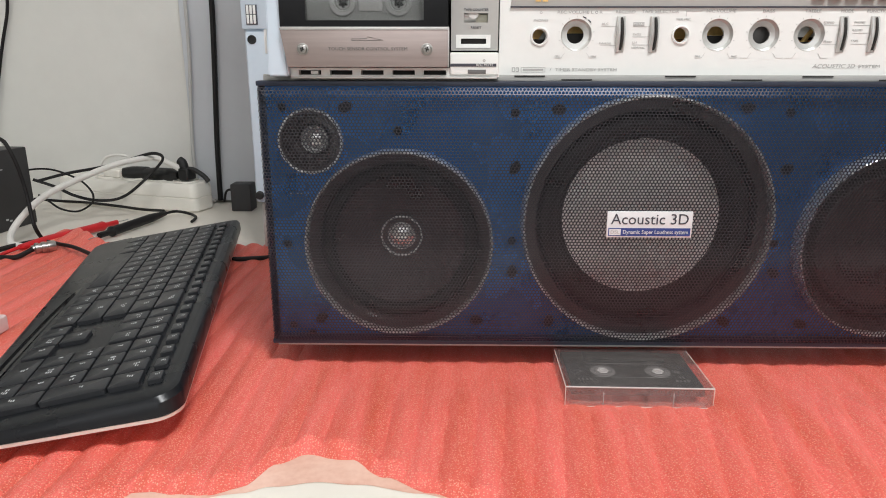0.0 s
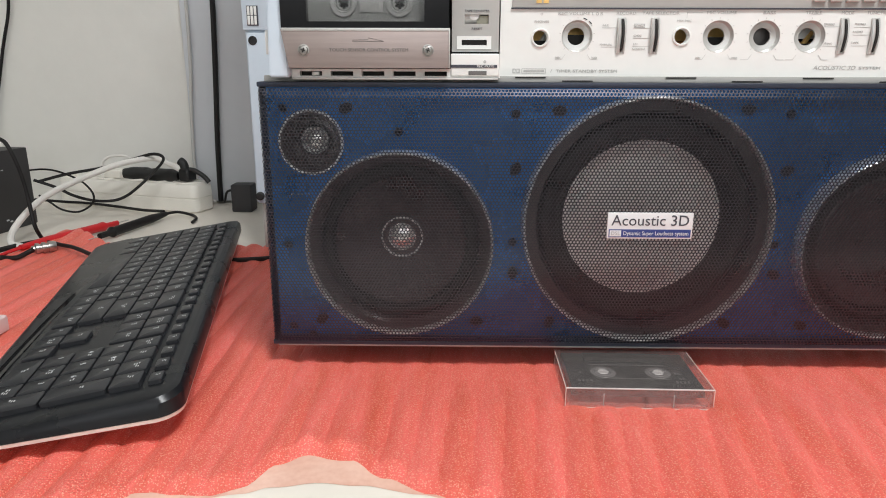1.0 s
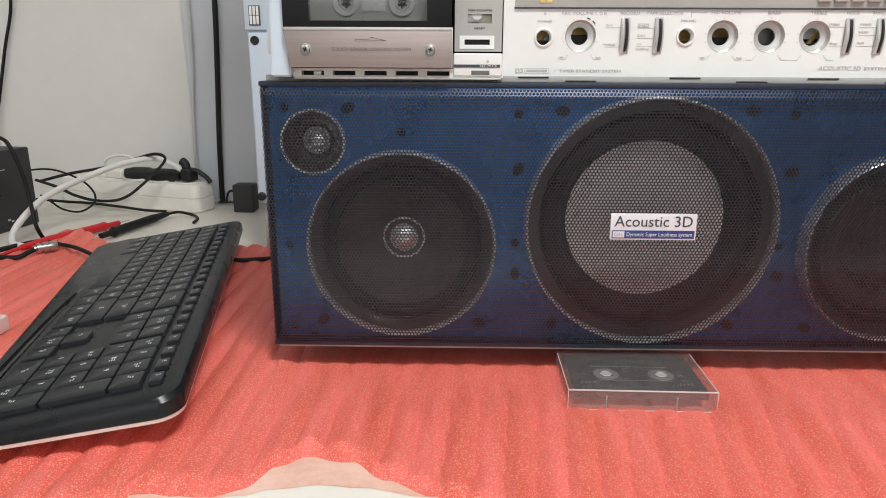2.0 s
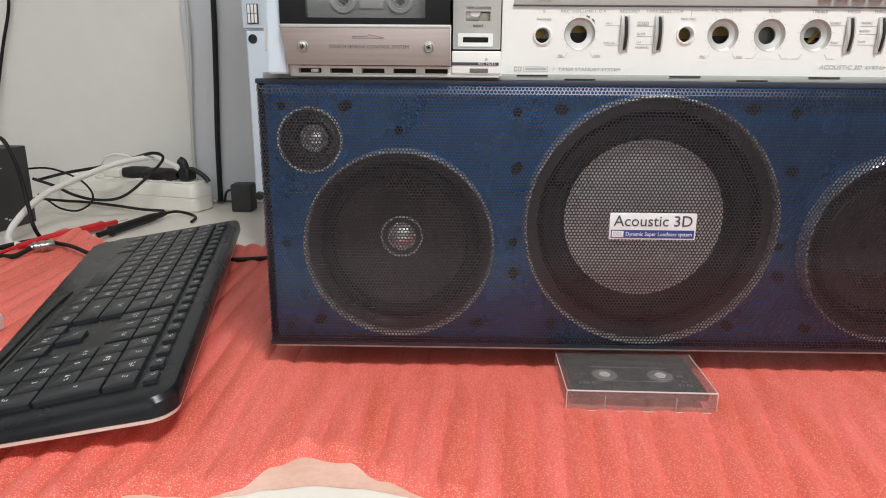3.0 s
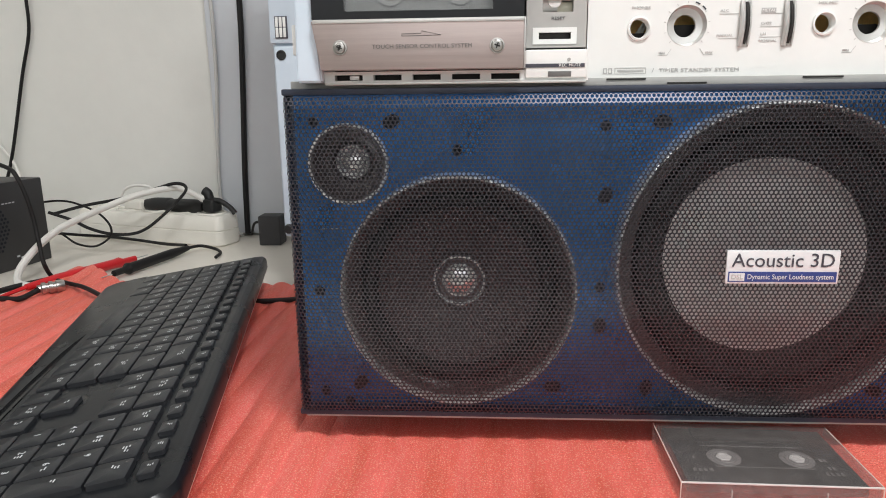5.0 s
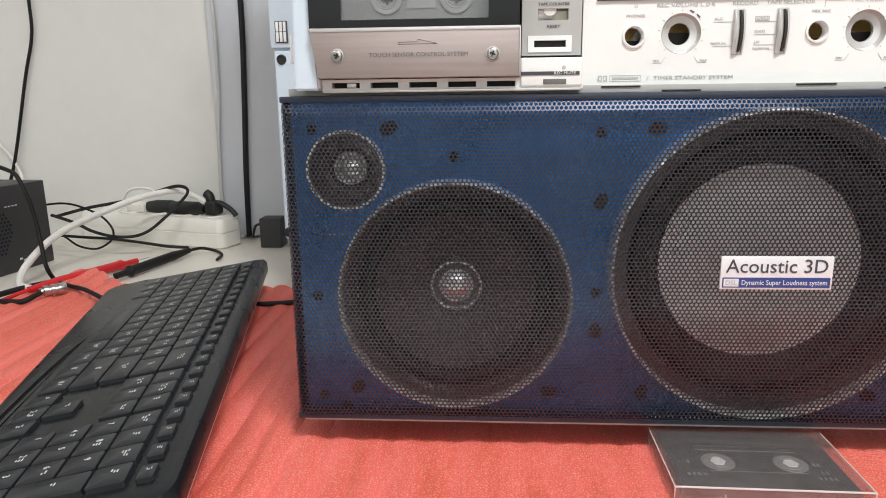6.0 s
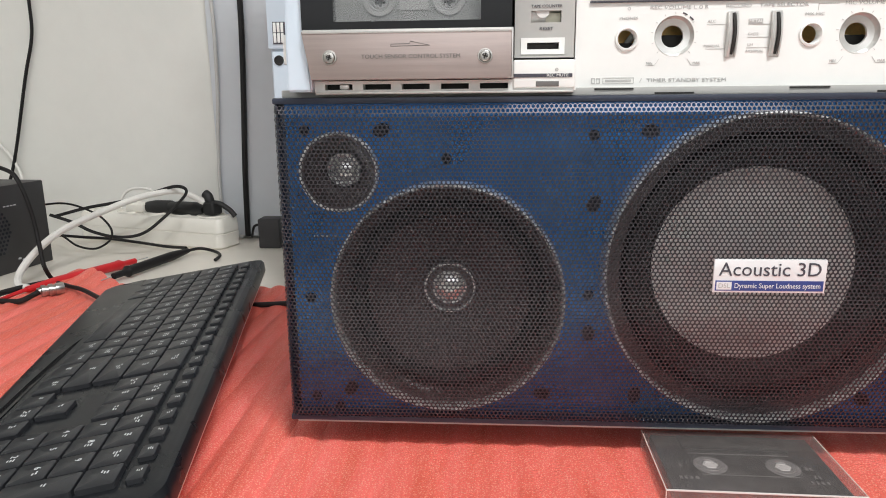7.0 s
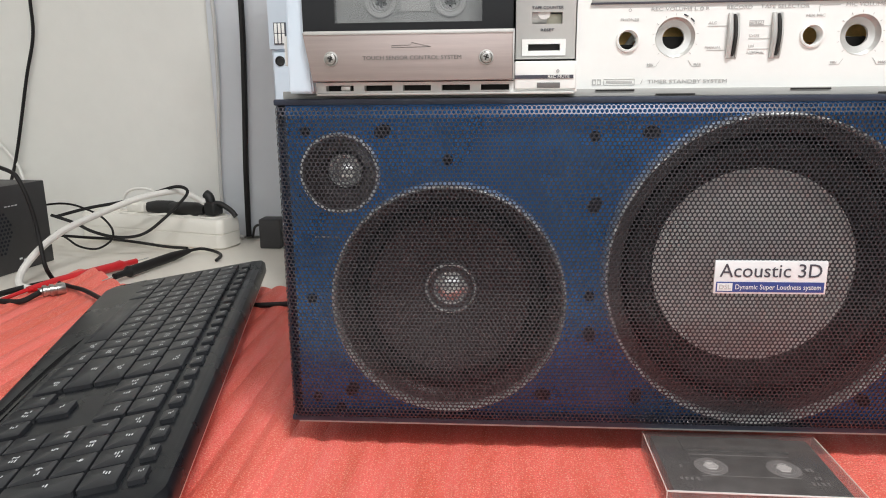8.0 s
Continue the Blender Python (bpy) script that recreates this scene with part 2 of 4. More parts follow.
def tube(points, r, seg=10, n=10, bm=None, flat=1.0, taper=None):
    b = bmesh.new() if bm is None else bm
    pts = smooth_path(points, n) if n > 1 else [Vector(q) for q in points]
    rings = []
    side = None
    for i, q in enumerate(pts):
        d = (pts[min(i + 1, len(pts) - 1)] - pts[max(i - 1, 0)]).normalized()
        if side is None:
            side = d.orthogonal().normalized()
        side = (side - d * side.dot(d)).normalized()
        up = d.cross(side)
        rr = r if taper is None else taper(i / (len(pts) - 1)) * r
        rings.append([b.verts.new(q + side * rr * math.cos(2 * math.pi * k / seg) + up * rr * flat * math.sin(2 * math.pi * k / seg)) for k in range(seg)])
    for p, q in zip(rings, rings[1:]):
        for k in range(seg):
            b.faces.new((p[k], p[(k + 1) % seg], q[(k + 1) % seg], q[k]))
    b.faces.new(rings[0][::-1])
    b.faces.new(rings[-1])
    return b


def sheet_with_holes(x0, x1, z0, z1, y, holes, depth, seg=48):
    """An upright sheet at y with openings of any outline; the openings have walls that go back by depth."""
    b = bmesh.new()
    loops = []
    outer = [b.verts.new((x, y, z)) for x, z in ((x0, z0), (x1, z0), (x1, z1), (x0, z1))]
    loops.append(outer)
    for h in holes:
        if len(h) == 3:
            cx, cz, r = h
            pts = [(cx + r * math.cos(2 * math.pi * i / seg), cz + r * math.sin(2 * math.pi * i / seg)) for i in range(seg)]
        else:
            a0, a1, c0, c1 = h
            pts = [(a0, c0), (a1, c0), (a1, c1), (a0, c1)]
        loops.append([b.verts.new((x, y, z)) for x, z in pts])
    edges = []
    for lp in loops:
        for i in range(len(lp)):
            edges.append(b.edges.new((lp[i], lp[(i + 1) % len(lp)])))
    bmesh.ops.triangle_fill(b, use_beauty=True, edges=edges)
    for lp in loops:
        back = [b.verts.new(v.co + Vector((0, depth, 0))) for v in lp]
        for i in range(len(lp)):
            j = (i + 1) % len(lp)
            b.faces.new((lp[i], lp[j], back[j], back[i]))
    return b


def words(text, size, x, y, z, mat, parent, name="lettering", width=None, shear=0.0, m=None, align="CENTER", lift=0.0003):
    """Lettering on an upright face that looks to the front."""
    c = bpy.data.curves.new("letters", "FONT")
    c.body, c.size, c.extrude, c.shear = text, size, 0.0001, shear
    c.align_x, c.align_y = align, "CENTER"
    c.resolution_u = 3
    t = bpy.data.objects.new("letters", c)
    me = bpy.data.meshes.new_from_object(t)
    bpy.data.objects.remove(t)
    bpy.data.curves.remove(c)
    b = bmesh.new()
    b.from_mesh(me)
    bpy.data.meshes.remove(me)
    if width:
        xs = [v.co.x for v in b.verts]
        k = width / (max(xs) - min(xs))
        for v in b.verts:
            v.co.x *= k
    b.transform(m if m is not None else pose(x, y - lift, z, 90, 0, 0))
    return part(name, b, mat, parent, smooth=False)


# ---- structure ----
# The bench, all that lies on it and the wall behind are scaled up slightly against the box, about the mean camera
# place, to fit the camera's view.
CAM_MEAN, VIEW_SCALE = Vector((0.145, -0.48, 0.2365)), 1.0465
BENCH_VIEWFIT = Matrix.Translation(CAM_MEAN) @ Matrix.Scale(VIEW_SCALE, 4) @ Matrix.Translation(-CAM_MEAN)


def fit_to_view(ob):
    ob.matrix_basis = BENCH_VIEWFIT @ ob.matrix_basis
    return ob


def wall(name, x0, x1, y0, y1, z0, z1, mat, label, category="wall"):
    return single(name, bar(x0, x1, y0, y1, z0, z1, 0.004), mat, label, category, kind="structure")


FLOOR = -0.76
fit_to_view(wall("wall_north", -2.3, 2.4, 0.705, 0.80, FLOOR, CEIL, M_WALL, "off-white painted wall behind the workbench"))
# Unseen walls, floor and ceiling, added to close the room and bounce light.
wall("wall_south", -2.3, 2.4, -2.6, -2.5, FLOOR, CEIL, M_WALL, "plain off-white room wall")
# Unseen blind, added behind the front fill lamp.
wall("window_blind", -0.8, 1.5, -2.5, -2.47, 0.15, 1.45, M_CEIL, "pale window blind, unseen, added in the wall behind", "window blind")
wall("wall_east", 2.4, 2.5, -2.6, 0.8, FLOOR, CEIL, M_WALL, "plain off-white room wall")
wall("wall_west", -2.4, -2.3, -2.6, 0.8, FLOOR, CEIL, M_WALL, "plain off-white room wall")
wall("floor", -2.4, 2.5, -2.6, 0.8, FLOOR - 0.1, FLOOR, M_FLOOR, "plain grey room floor", "floor")
wall("ceiling", -2.4, 2.5, -2.6, 0.8, CEIL, CEIL + 0.1, M_CEIL, "plain white ceiling", "ceiling")
board = bar(-0.322, 0.9, 0.690, 0.7045, 0.0005, CEIL - 0.01, 0.003)
fit_to_view(single("wall_panel", board, M_PANELW, "white board fixed against the wall, bluish daylight put into its colour", "wall panel", kind="structure"))
for lx, ly, lw in ((0.60, -0.86, 0.30), (-1.25, -1.15, 0.60)):
    lamp = thing("ceiling_light", (lx, ly, CEIL), label="white rectangular ceiling light fitting", category="ceiling light", group="ceiling lights")
    part("housing", bar(lx - lw - 0.03, lx + lw + 0.03, ly - 0.15, ly + 0.15, CEIL - 0.05, CEIL, 0.005), M_CEIL, lamp)
    part("diffuser", bar(lx - lw, lx + lw, ly - 0.125, ly + 0.125, CEIL - 0.06, CEIL - 0.05, 0.003), M_LAMP, lamp)

LEG_END = CAM_MEAN.z + (FLOOR - CAM_MEAN.z) / VIEW_SCALE
bench = thing("workbench", (0.1, 0.1, LEG_END), label="workbench with a cream laminate top", category="table")
part("tabletop", bar(-1.1, 1.4, -0.42, 0.7035, -0.034, -0.004, 0.003, 3), M_TABLE, bench)
for tx in (-1.03, 1.33):
    for ty in (-0.36, 0.62):
        part("leg", bar(tx - 0.025, tx + 0.025, ty - 0.025, ty + 0.025, LEG_END, -0.034, 0.003), M_GREYP, bench)
fit_to_view(bench)


# ---- pink foam sheet ----
def along(knots, x):
    """A soft line through (x, y) knots."""
    if x <= knots[0][0]:
        return knots[0][1]
    for (xa, ya), (xb, yb) in zip(knots, knots[1:]):
        if x <= xb:
            k = (x - xa) / (xb - xa)
            return ya + (yb - ya) * k * k * (3 - 2 * k)
    return knots[-1][1]


FOAM_EDGE = ((-0.46, -0.31), (-0.16, -0.28), (-0.085, -0.212), (-0.044, -0.201), (-0.036, -0.186), (-0.014, -0.187), (0.010, -0.188), (0.028, -0.179), (0.042, -0.156), (0.060, -0.144), (0.089, -0.150), (0.113, -0.168), (0.142, -0.184), (0.172, -0.196), (0.215, -0.255), (0.30, -0.31), (0.74, -0.33))
FILM_EDGE = ((-0.046, -0.197), (0.0, -0.192), (0.030, -0.185), (0.045, -0.179), (0.072, -0.174), (0.100, -0.176), (0.135, -0.184), (0.165, -0.192))


def foam_front(x):
    return along(FOAM_EDGE, x) + 0.0022 * noise.noise((x * 60, 3, 1)) + 0.0008 * noise.noise((x * 190, 8, 2))


def foam_back(x):
    return 0.371 + 0.012 * math.sin(x * 9 + 1.0) + (0.05 * min(1, max(0, (-0.3 - x) / 0.1))) + 0.003 * noise.noise((x * 40, 0, 7))


def foam_height(x, y):
    w = x - 0.9 * max(0.0, x - 0.05) * y + 0.004 * math.sin(9 * y)
    ripple = 0.0042 * abs(math.sin(w * math.pi / 0.0225)) ** 0.8 + 0.0006 * math.sin(w * 2 * math.pi / 0.041 + 1.3 + 5 * y)
    z = ripple + 0.0016 * noise.noise((x * 14, y * 9, 0.3)) + 0.0007 * noise.noise((x * 60, y * 26, 2))
    front = y - foam_front(x)
    z += 0.0020 * math.exp(-((x - 0.075) / 0.035) ** 2) * math.exp(-(front / 0.022) ** 2)
    z += 0.0012 * math.exp(-((x + 0.005) / 0.02) ** 2) * math.exp(-(front / 0.05) ** 2)
    z += 0.004 * math.exp(-((x + 0.016) / 0.018) ** 2 - ((y - 0.02) / 0.16) ** 2) * (1 if x < 0.1 else 0)
    z += 0.012 * math.exp(-((x + 0.385) / 0.04) ** 2 - ((y - 0.42) / 0.05) ** 2)
    under = min(1, max(0, (x - 0.01) / 0.03)) * min(1, max(0, (y + 0.085) / 0.03))
    rest = min(1, max(0, (0.060 - abs(x - 0.292)) / 0.01)) * min(1, max(0, (0.042 - abs(y + 0.050)) / 0.01))
    return -0.0016 + z * (1 - 0.6 * max(under, rest)) * min(1.0, 0.4 + front / 0.02)


def foam_sheet():
    b = bmesh.new()
    nx, ny, thick = 420, 150, 0.0018
    x0, x1 = -0.425, 0.74
    top, bot = [], []
    for i in range(nx + 1):
        x = x0 + (x1 - x0) * i / nx
        ya, yb = foam_front(x), foam_back(x)
        cu, cb = [], []
        for j in range(ny + 1):
            y = ya + (yb - ya) * j / ny
            xx = x + 0.012 * math.sin(y * 17) * max(0, 1 - i / 35)
            z = max(foam_height(xx, y), -0.0021)
            k = min(1.0, (y - ya) / 0.012)
            z = -0.0034 * (1 - k) + z * k
            cu.append(b.verts.new((xx, y, z)))
            cb.append(b.verts.new((xx, y, z - thick * min(1.0, 0.15 + min(j, ny - j) / 4))))
        top.append(cu)
        bot.append(cb)
    for i in range(nx):
        for j in range(ny):
            b.faces.new((top[i][j], top[i + 1][j], top[i + 1][j + 1], top[i][j + 1]))
            b.faces.new((bot[i][j], bot[i][j + 1], bot[i + 1][j + 1], bot[i + 1][j]))
    for i in range(nx):
        b.faces.new((top[i][0], bot[i][0], bot[i + 1][0], top[i + 1][0]))
        b.faces.new((top[i][ny], top[i + 1][ny], bot[i + 1][ny], bot[i][ny]))
    for j in range(ny):
        b.faces.new((top[0][j], top[0][j + 1], bot[0][j + 1], bot[0][j]))
        b.faces.new((top[nx][j], bot[nx][j], bot[nx][j + 1], top[nx][j + 1]))
    return b


fit_to_view(single("foam_sheet", foam_sheet(), M_FOAM, "thin rippled pink packing foam sheet on the workbench", "foam sheet"))

film = bmesh.new()
cols = []
for i in range(61):
    x = -0.048 + 0.216 * i / 60
    col_ = []
    for j in range(13):
        y = along(FILM_EDGE, x) + 0.0012 * noise.noise((x * 60, 5, 5)) + 0.05 * j / 12
        col_.append(film.verts.new((x, y, -0.0037 + 0.0002 * noise.noise((x * 25, y * 25, 9)))))
    cols.append(col_)
for a, c in zip(cols, cols[1:]):
    for j in range(12):
        film.faces.new((a[j], c[j], c[j + 1], a[j + 1]))
fit_to_view(single("foam_film", film, M_FOAMPALE, "pale thin foam layer under the pink foam edge", "foam sheet"))

# ---- speaker box ----
BW, BZ0, BZ1 = 0.630, 0.0108, 0.2316
box = thing("speaker_box", (BW / 2, 0.05, 0.0), label="wide blue speaker box with perforated dark metal grille", category="speaker box")
part("cabinet", bar(0.003, BW - 0.003, 0.052, 0.155, BZ0 + 0.002, BZ1 - 0.001, 0.004), M_RIM, box)
hull = bar(0.003, BW - 0.003, 0.0225, 0.053, BZ1 - 0.0055, BZ1 - 0.0015)
bar(0.003, BW - 0.003, 0.0225, 0.053, BZ0 + 0.0025, BZ0 + 0.006, 0, 2, hull)
bar(0.003, 0.007, 0.0225, 0.053, BZ0 + 0.004, BZ1 - 0.004, 0, 2, hull)
bar(BW - 0.007, BW - 0.003, 0.0225, 0.053, BZ0 + 0.004, BZ1 - 0.004, 0, 2, hull)
part("front_hull", hull, M_BLUE, box)
for fx in (0.06, BW - 0.06):
    for fy in (0.095, 0.138):
        part("foot", lathe([(0, 0), (0.009, 0), (0.010, 0.002), (0.010, 0.024), (0, 0.024)], pose(fx, fy, -0.0115), 24), M_RUBBER, box)
part("bottom_strip", bar(0.004, BW - 0.004, 0.005, 0.029, BZ0 - 0.0020, BZ0 + 0.0015, 0.0006), M_GREYP, box, "thin grey metal strip")

SUB, WF, TW = (0.3152, 0.1185, 0.1035), (0.1102, 0.0986, 0.0792), (0.0386, 0.1834, 0.0268)
WF2 = (2 * SUB[0] - WF[0], WF[1], WF[2])
BAF = 0.0165
part("baffle", sheet_with_holes(0.004, BW - 0.004, BZ0 + 0.003, BZ1 - 0.003, BAF, [(*SUB[:2], SUB[2] - 0.006), (*WF[:2], WF[2] - 0.005), (*WF2[:2], WF2[2] - 0.005), (*TW[:2], TW[2] - 0.004)], 0.006, 72), M_BLUE, box, "metallic blue front board", smooth=False)


def speaker(c, kind_, domed=True):
    x, z, r = c
    m = facing(x, BAF, z)
    if kind_ == "woofer":
        body = part("woofer", lathe([(r - 0.0025, 0.0015), (r - 0.0025, 0.0062), (r * 0.95, 0.0058), (r * 0.855, 0.0008), (r * 0.845, -0.001), (r * 0.84, -0.004), (r * 0.70, -0.006)], m), M_FLANGE, box, "black woofer with chrome ring")
        part("ring", lathe([(r - 0.0036, 0.0050), (r - 0.0034, 0.0105), (r - 0.0028, 0.0132), (r - 0.0019, 0.0143), (r - 0.0010, 0.0136), (r - 0.0003, 0.0108), (r + 0.0002, 0.0050), (r + 0.0004, 0.0)], m, 96), M_RING, body, "chrome ring")
        part("surround", lathe([(r * 0.84, -0.003), (r * 0.81, 0.0000), (r * 0.77, 0.0012), (r * 0.73, 0.0), (r * 0.70, -0.004)], m), M_RUBBER, body)
        if not domed:
            part("cone", lathe([(r * 0.71, -0.0035), (r * 0.69, -0.0050), (r * 0.60, -0.0075), (r * 0.50, -0.0095)], m), M_CONE, body, "dark paper cone")
            part("cone_ridge", lathe([(r * 0.775, 0.0005), (r * 0.765, 0.0030), (r * 0.750, 0.0034), (r * 0.735, 0.0024), (r * 0.730, 0.0)], m), M_FLANGE, body)
            part("dust_cap", lathe([(r * 0.50, -0.0090), (r * 0.485, -0.0150), (r * 0.40, -0.0270), (r * 0.22, -0.0330), (0.0, -0.0345)], m, 48), M_CONE, body, "dark sunken dust cap")
            return
        part("cone", lathe([(r * 0.71, -0.0035), (r * 0.68, -0.006), (r * 0.52, -0.013), (r * 0.36, -0.020), (r * 0.21, -0.0265)], m), M_CONE, body, "dark paper cone")
        part("dome_ring", lathe([(0.0182, -0.0262), (0.0184, -0.0205), (0.0176, -0.0197), (0.0168, -0.0205), (0.0166, -0.0262)], m, 48), M_RING, body)
        part("dome_collar", lathe([(0.0170, -0.0235), (0.0150, -0.0225), (0.0118, -0.0222)], m, 48), M_CONE, body)
        part("dome", lathe([(0.0122 * math.sin(a) / math.sin(0.58), -0.0222 + 0.0122 * (math.cos(a) - math.cos(0.58)) / math.sin(0.58)) for a in [0.58 * (1 - i / 12) for i in range(13)]], m, 48), M_DOME, body, "chrome dome")
    elif kind_ == "sub":
        body = part("subwoofer", lathe([(r - 0.003, 0.0015), (r - 0.003, 0.005), (r * 0.885, 0.005), (r * 0.87, 0.002), (r * 0.86, -0.006), (r * 0.66, -0.016)], m), M_FLANGE, box, "black subwoofer with silver-grey cone and chrome ring")
        part("ring", lathe([(r - 0.0036, 0.0050), (r - 0.0034, 0.0105), (r - 0.0028, 0.0132), (r - 0.0019, 0.0143), (r - 0.0010, 0.0136), (r - 0.0003, 0.0108), (r + 0.0002, 0.0050), (r + 0.0004, 0.0)], m, 96), M_RING, body, "chrome ring")
        part("surround", lathe([(r * 0.86, -0.005), (r * 0.83, 0.0), (r * 0.78, 0.002), (r * 0.73, 0.0), (r * 0.70, -0.006), (r * 0.66, -0.0115), (r * 0.635, -0.013)], m), M_RUBBER, body)
        part("cone", lathe([(r * 0.645, -0.0122), (r * 0.63, -0.0122), (0.04, -0.0132), (0.0, -0.0136)], m), M_SILVERCONE, body, "flat silver-grey cone")
    else:
        body = part("tweeter", lathe([(r - 0.0012, 0.001), (r - 0.0012, 0.0034), (r * 0.86, 0.0034), (r * 0.66, -0.006), (r * 0.50, -0.014), (r * 0.44, -0.020)], m), M_FLANGE, box, "small black tweeter with chrome dome")
        part("ring", lathe([(r - 0.0026, 0.003), (r - 0.0019, 0.0045), (r - 0.0008, 0.0046), (r, 0.0030), (r, 0.0)], m, 72), M_RING, body, "thin chrome ring")
        part("dome_ring", lathe([(0.0116, -0.020), (0.0116, -0.0148), (0.0108, -0.0140), (0.0100, -0.0148), (0.0098, -0.020)], m, 40), M_RING, body)
        part("dome", lathe([(0.0096, -0.0165)] + [(0.0086 * math.sin(a) / math.sin(0.58), -0.0160 + 0.0086 * (math.cos(a) - math.cos(0.58)) / math.sin(0.58)) for a in [0.58 * (1 - i / 12) for i in range(13)]], m, 40), M_DOME, body, "chrome dome")


speaker(SUB, "sub")
speaker(WF, "woofer")
speaker(WF2, "woofer", domed=False)
speaker(TW, "tweeter")

# near-black discs round the speakers; the dark of the sunk sockets is in their colour
WIDE = ((0.0675, 0.2108, 25), (0.2402, 0.2090, 0), (0.3910, 0.2107, 0), (0.2062, 0.1620, 60), (0.4281, 0.1618, 20), (0.0408, 0.0295, 40), (0.1757, 0.0283, 0), (0.2393, 0.0282, 80), (0.3911, 0.0283, 150), (0.4573, 0.0267, 150), (0.206, 0.073, 90), (0.4283, 0.0728, 150))
for bx, bz, ba in WIDE:
    b = lathe([(0, 0.0005), (0.0022, 0.0005), (0.0022, 0.0012), (0.0056, 0.0010), (0.0058, 0.0), (0.0058, -0.001)], pose(bx, BAF, bz, 90, 0, 0), 20)
    for v in b.verts:
        d = v.co - Vector((bx, BAF, bz))
        ca, sa = math.cos(radians(ba)), math.sin(radians(ba))
        u, w = d.x * ca + d.z * sa, (-d.x * sa + d.z * ca) * 0.72
        v.co = (bx + u * ca - w * sa, v.co.y, bz + u * sa + w * ca)
    part("screw_seat", b, M_BOLT_HOLE, box)
for bx, bz in ((0.0163, 0.2107), (0.110, 0.192), (0.2049, 0.2067), (0.4251, 0.2072), (0.2052, 0.100), (0.4258, 0.0987), (0.015, 0.0965), (0.0156, 0.0229), (0.0324, 0.0150)):
    part("screw", lathe([(0, 0.0006), (0.0012, 0.0006), (0.0014, 0.0016), (0.0032, 0.0012), (0.0035, 0.0)], pose(bx, BAF, bz, 90, 0, 0), 16), M_BOLT_HOLE, box)
for k in range(4):
    part("vent_slot", bar(0.0195 + 0.0042 * k, 0.0222 + 0.0042 * k, BAF - 0.0006, BAF + 0.001, 0.1395, 0.1405), M_GREYP, box)


# perforated grille: hexagon cells, each with a hole that goes through
GX0, GX1, GZ0, GZ1, PITCH, HOLE = -0.0006, BW + 0.0006, BZ0 + 0.0035, BZ1 - 0.0036, 0.00285, 0.00120


def grille_depth(x, z):
    y = 0.0
    for d, m, h, straight in ((x - GX0, 0.009, 0.0105, False), (GX1 - x, 0.009, 0.0105, False), (z - GZ0, 0.005, 0.004, False), (GZ1 - z, 0.0075, 0.0036, True)):
        if d < m:
            k = min(1.0, (m - d) / m)
            bend = k if straight else 1 - math.sqrt(max(0.0, 1 - k * k))
            y = max(y, h * bend)
    return y


def grille_mesh():
    verts, faces = [], []
    dz = PITCH * math.sqrt(3) / 2
    rc = PITCH / math.sqrt(3)
    dirs = [(math.cos(radians(30 + 60 * k)), math.sin(radians(30 + 60 * k))) for k in range(6)]
    for row in range(int((GZ1 - GZ0) / dz)):
        z = GZ0 + dz * (row + 0.5)
        for col in range(int((GX1 - GX0) / PITCH)):
            x = GX0 + PITCH * (col + 0.5 + 0.5 * (row % 2))
            n = len(verts)
            for r, back in ((rc, 0.0), (HOLE, 0.0), (HOLE * 0.97, 0.0007)):
                for cx, cz in dirs:
                    px, pz = min(max(x + r * cx, GX0), GX1), min(max(z + r * cz, GZ0), GZ1)
                    verts.append((px, grille_depth(px, pz) + back, pz))
            for k in range(6):
                j = (k + 1) % 6
                faces.append((n + k, n + j, n + 6 + j, n + 6 + k))
                faces.append((n + 6 + k, n + 6 + j, n + 12 + j, n + 12 + k))
    me = bpy.data.meshes.new("grille")
    me.from_pydata(verts, [], faces)
    me.materials.append(M_GRILLE)
    me.update()
    return me


grille = new("grille", grille_mesh())
grille.parent = box
grille.matrix_basis = root_pose(box).inverted()
tagged(grille, "dark perforated metal grille with round holes")
rim = bar(0, BW, 0.0036, 0.0285, GZ1 - 0.0004, BZ1, 0.0012)
bar(0, BW, 0.0030, 0.0285, BZ0, GZ0 + 0.0004, 0.001, 2, rim)
bar(-0.0004, 0.0012, 0.0105, 0.0285, BZ0, BZ1, 0.0006, 2, rim)
bar(BW - 0.0012, BW + 0.0004, 0.0105, 0.0285, BZ0, BZ1, 0.0006, 2, rim)
part("grille_frame", rim, M_RIM, box, "dark blue-grey metal frame")

badge = part("badge", bar(0.2800, 0.3492, -0.0022, -0.0002, 0.1082, 0.1300, 0.0008), M_BADGE, box, "small white name badge")
part("badge_band", bar(0.2815, 0.3478, -0.0025, -0.0021, 0.1096, 0.1162), M_NAVY, badge, "dark blue band")
part("badge_field", bar(0.2822, 0.2915, -0.0028, -0.0024, 0.1104, 0.1154), M_BADGE, badge)
words("Acoustic 3D", 0.0125, 0.3147, -0.0022, 0.1232, M_INKDARK, badge, width=0.0625)
words("Dynamic Super Loudness system", 0.0046, 0.3196, -0.0025, 0.1129, M_BADGE, badge, width=0.0525)
words("DSL", 0.0042, 0.2868, -0.0028, 0.1129, M_INKGREY, badge, width=0.0072)

# ---- cassette unit on top of the box ----
PZ0, PTOP, PY = 0.2360, 0.345, 0.013
unit = thing("cassette_unit", (0.32, 0.06, BZ1), label="white cassette recorder with empty knob holes on the speaker box", category="cassette recorder")
part("base_plate", bar(0.004, BW - 0.01, 0.012, 0.15, BZ1, PZ0 + 0.0004, 0.0008), M_GREYP, unit, "grey metal base plate")
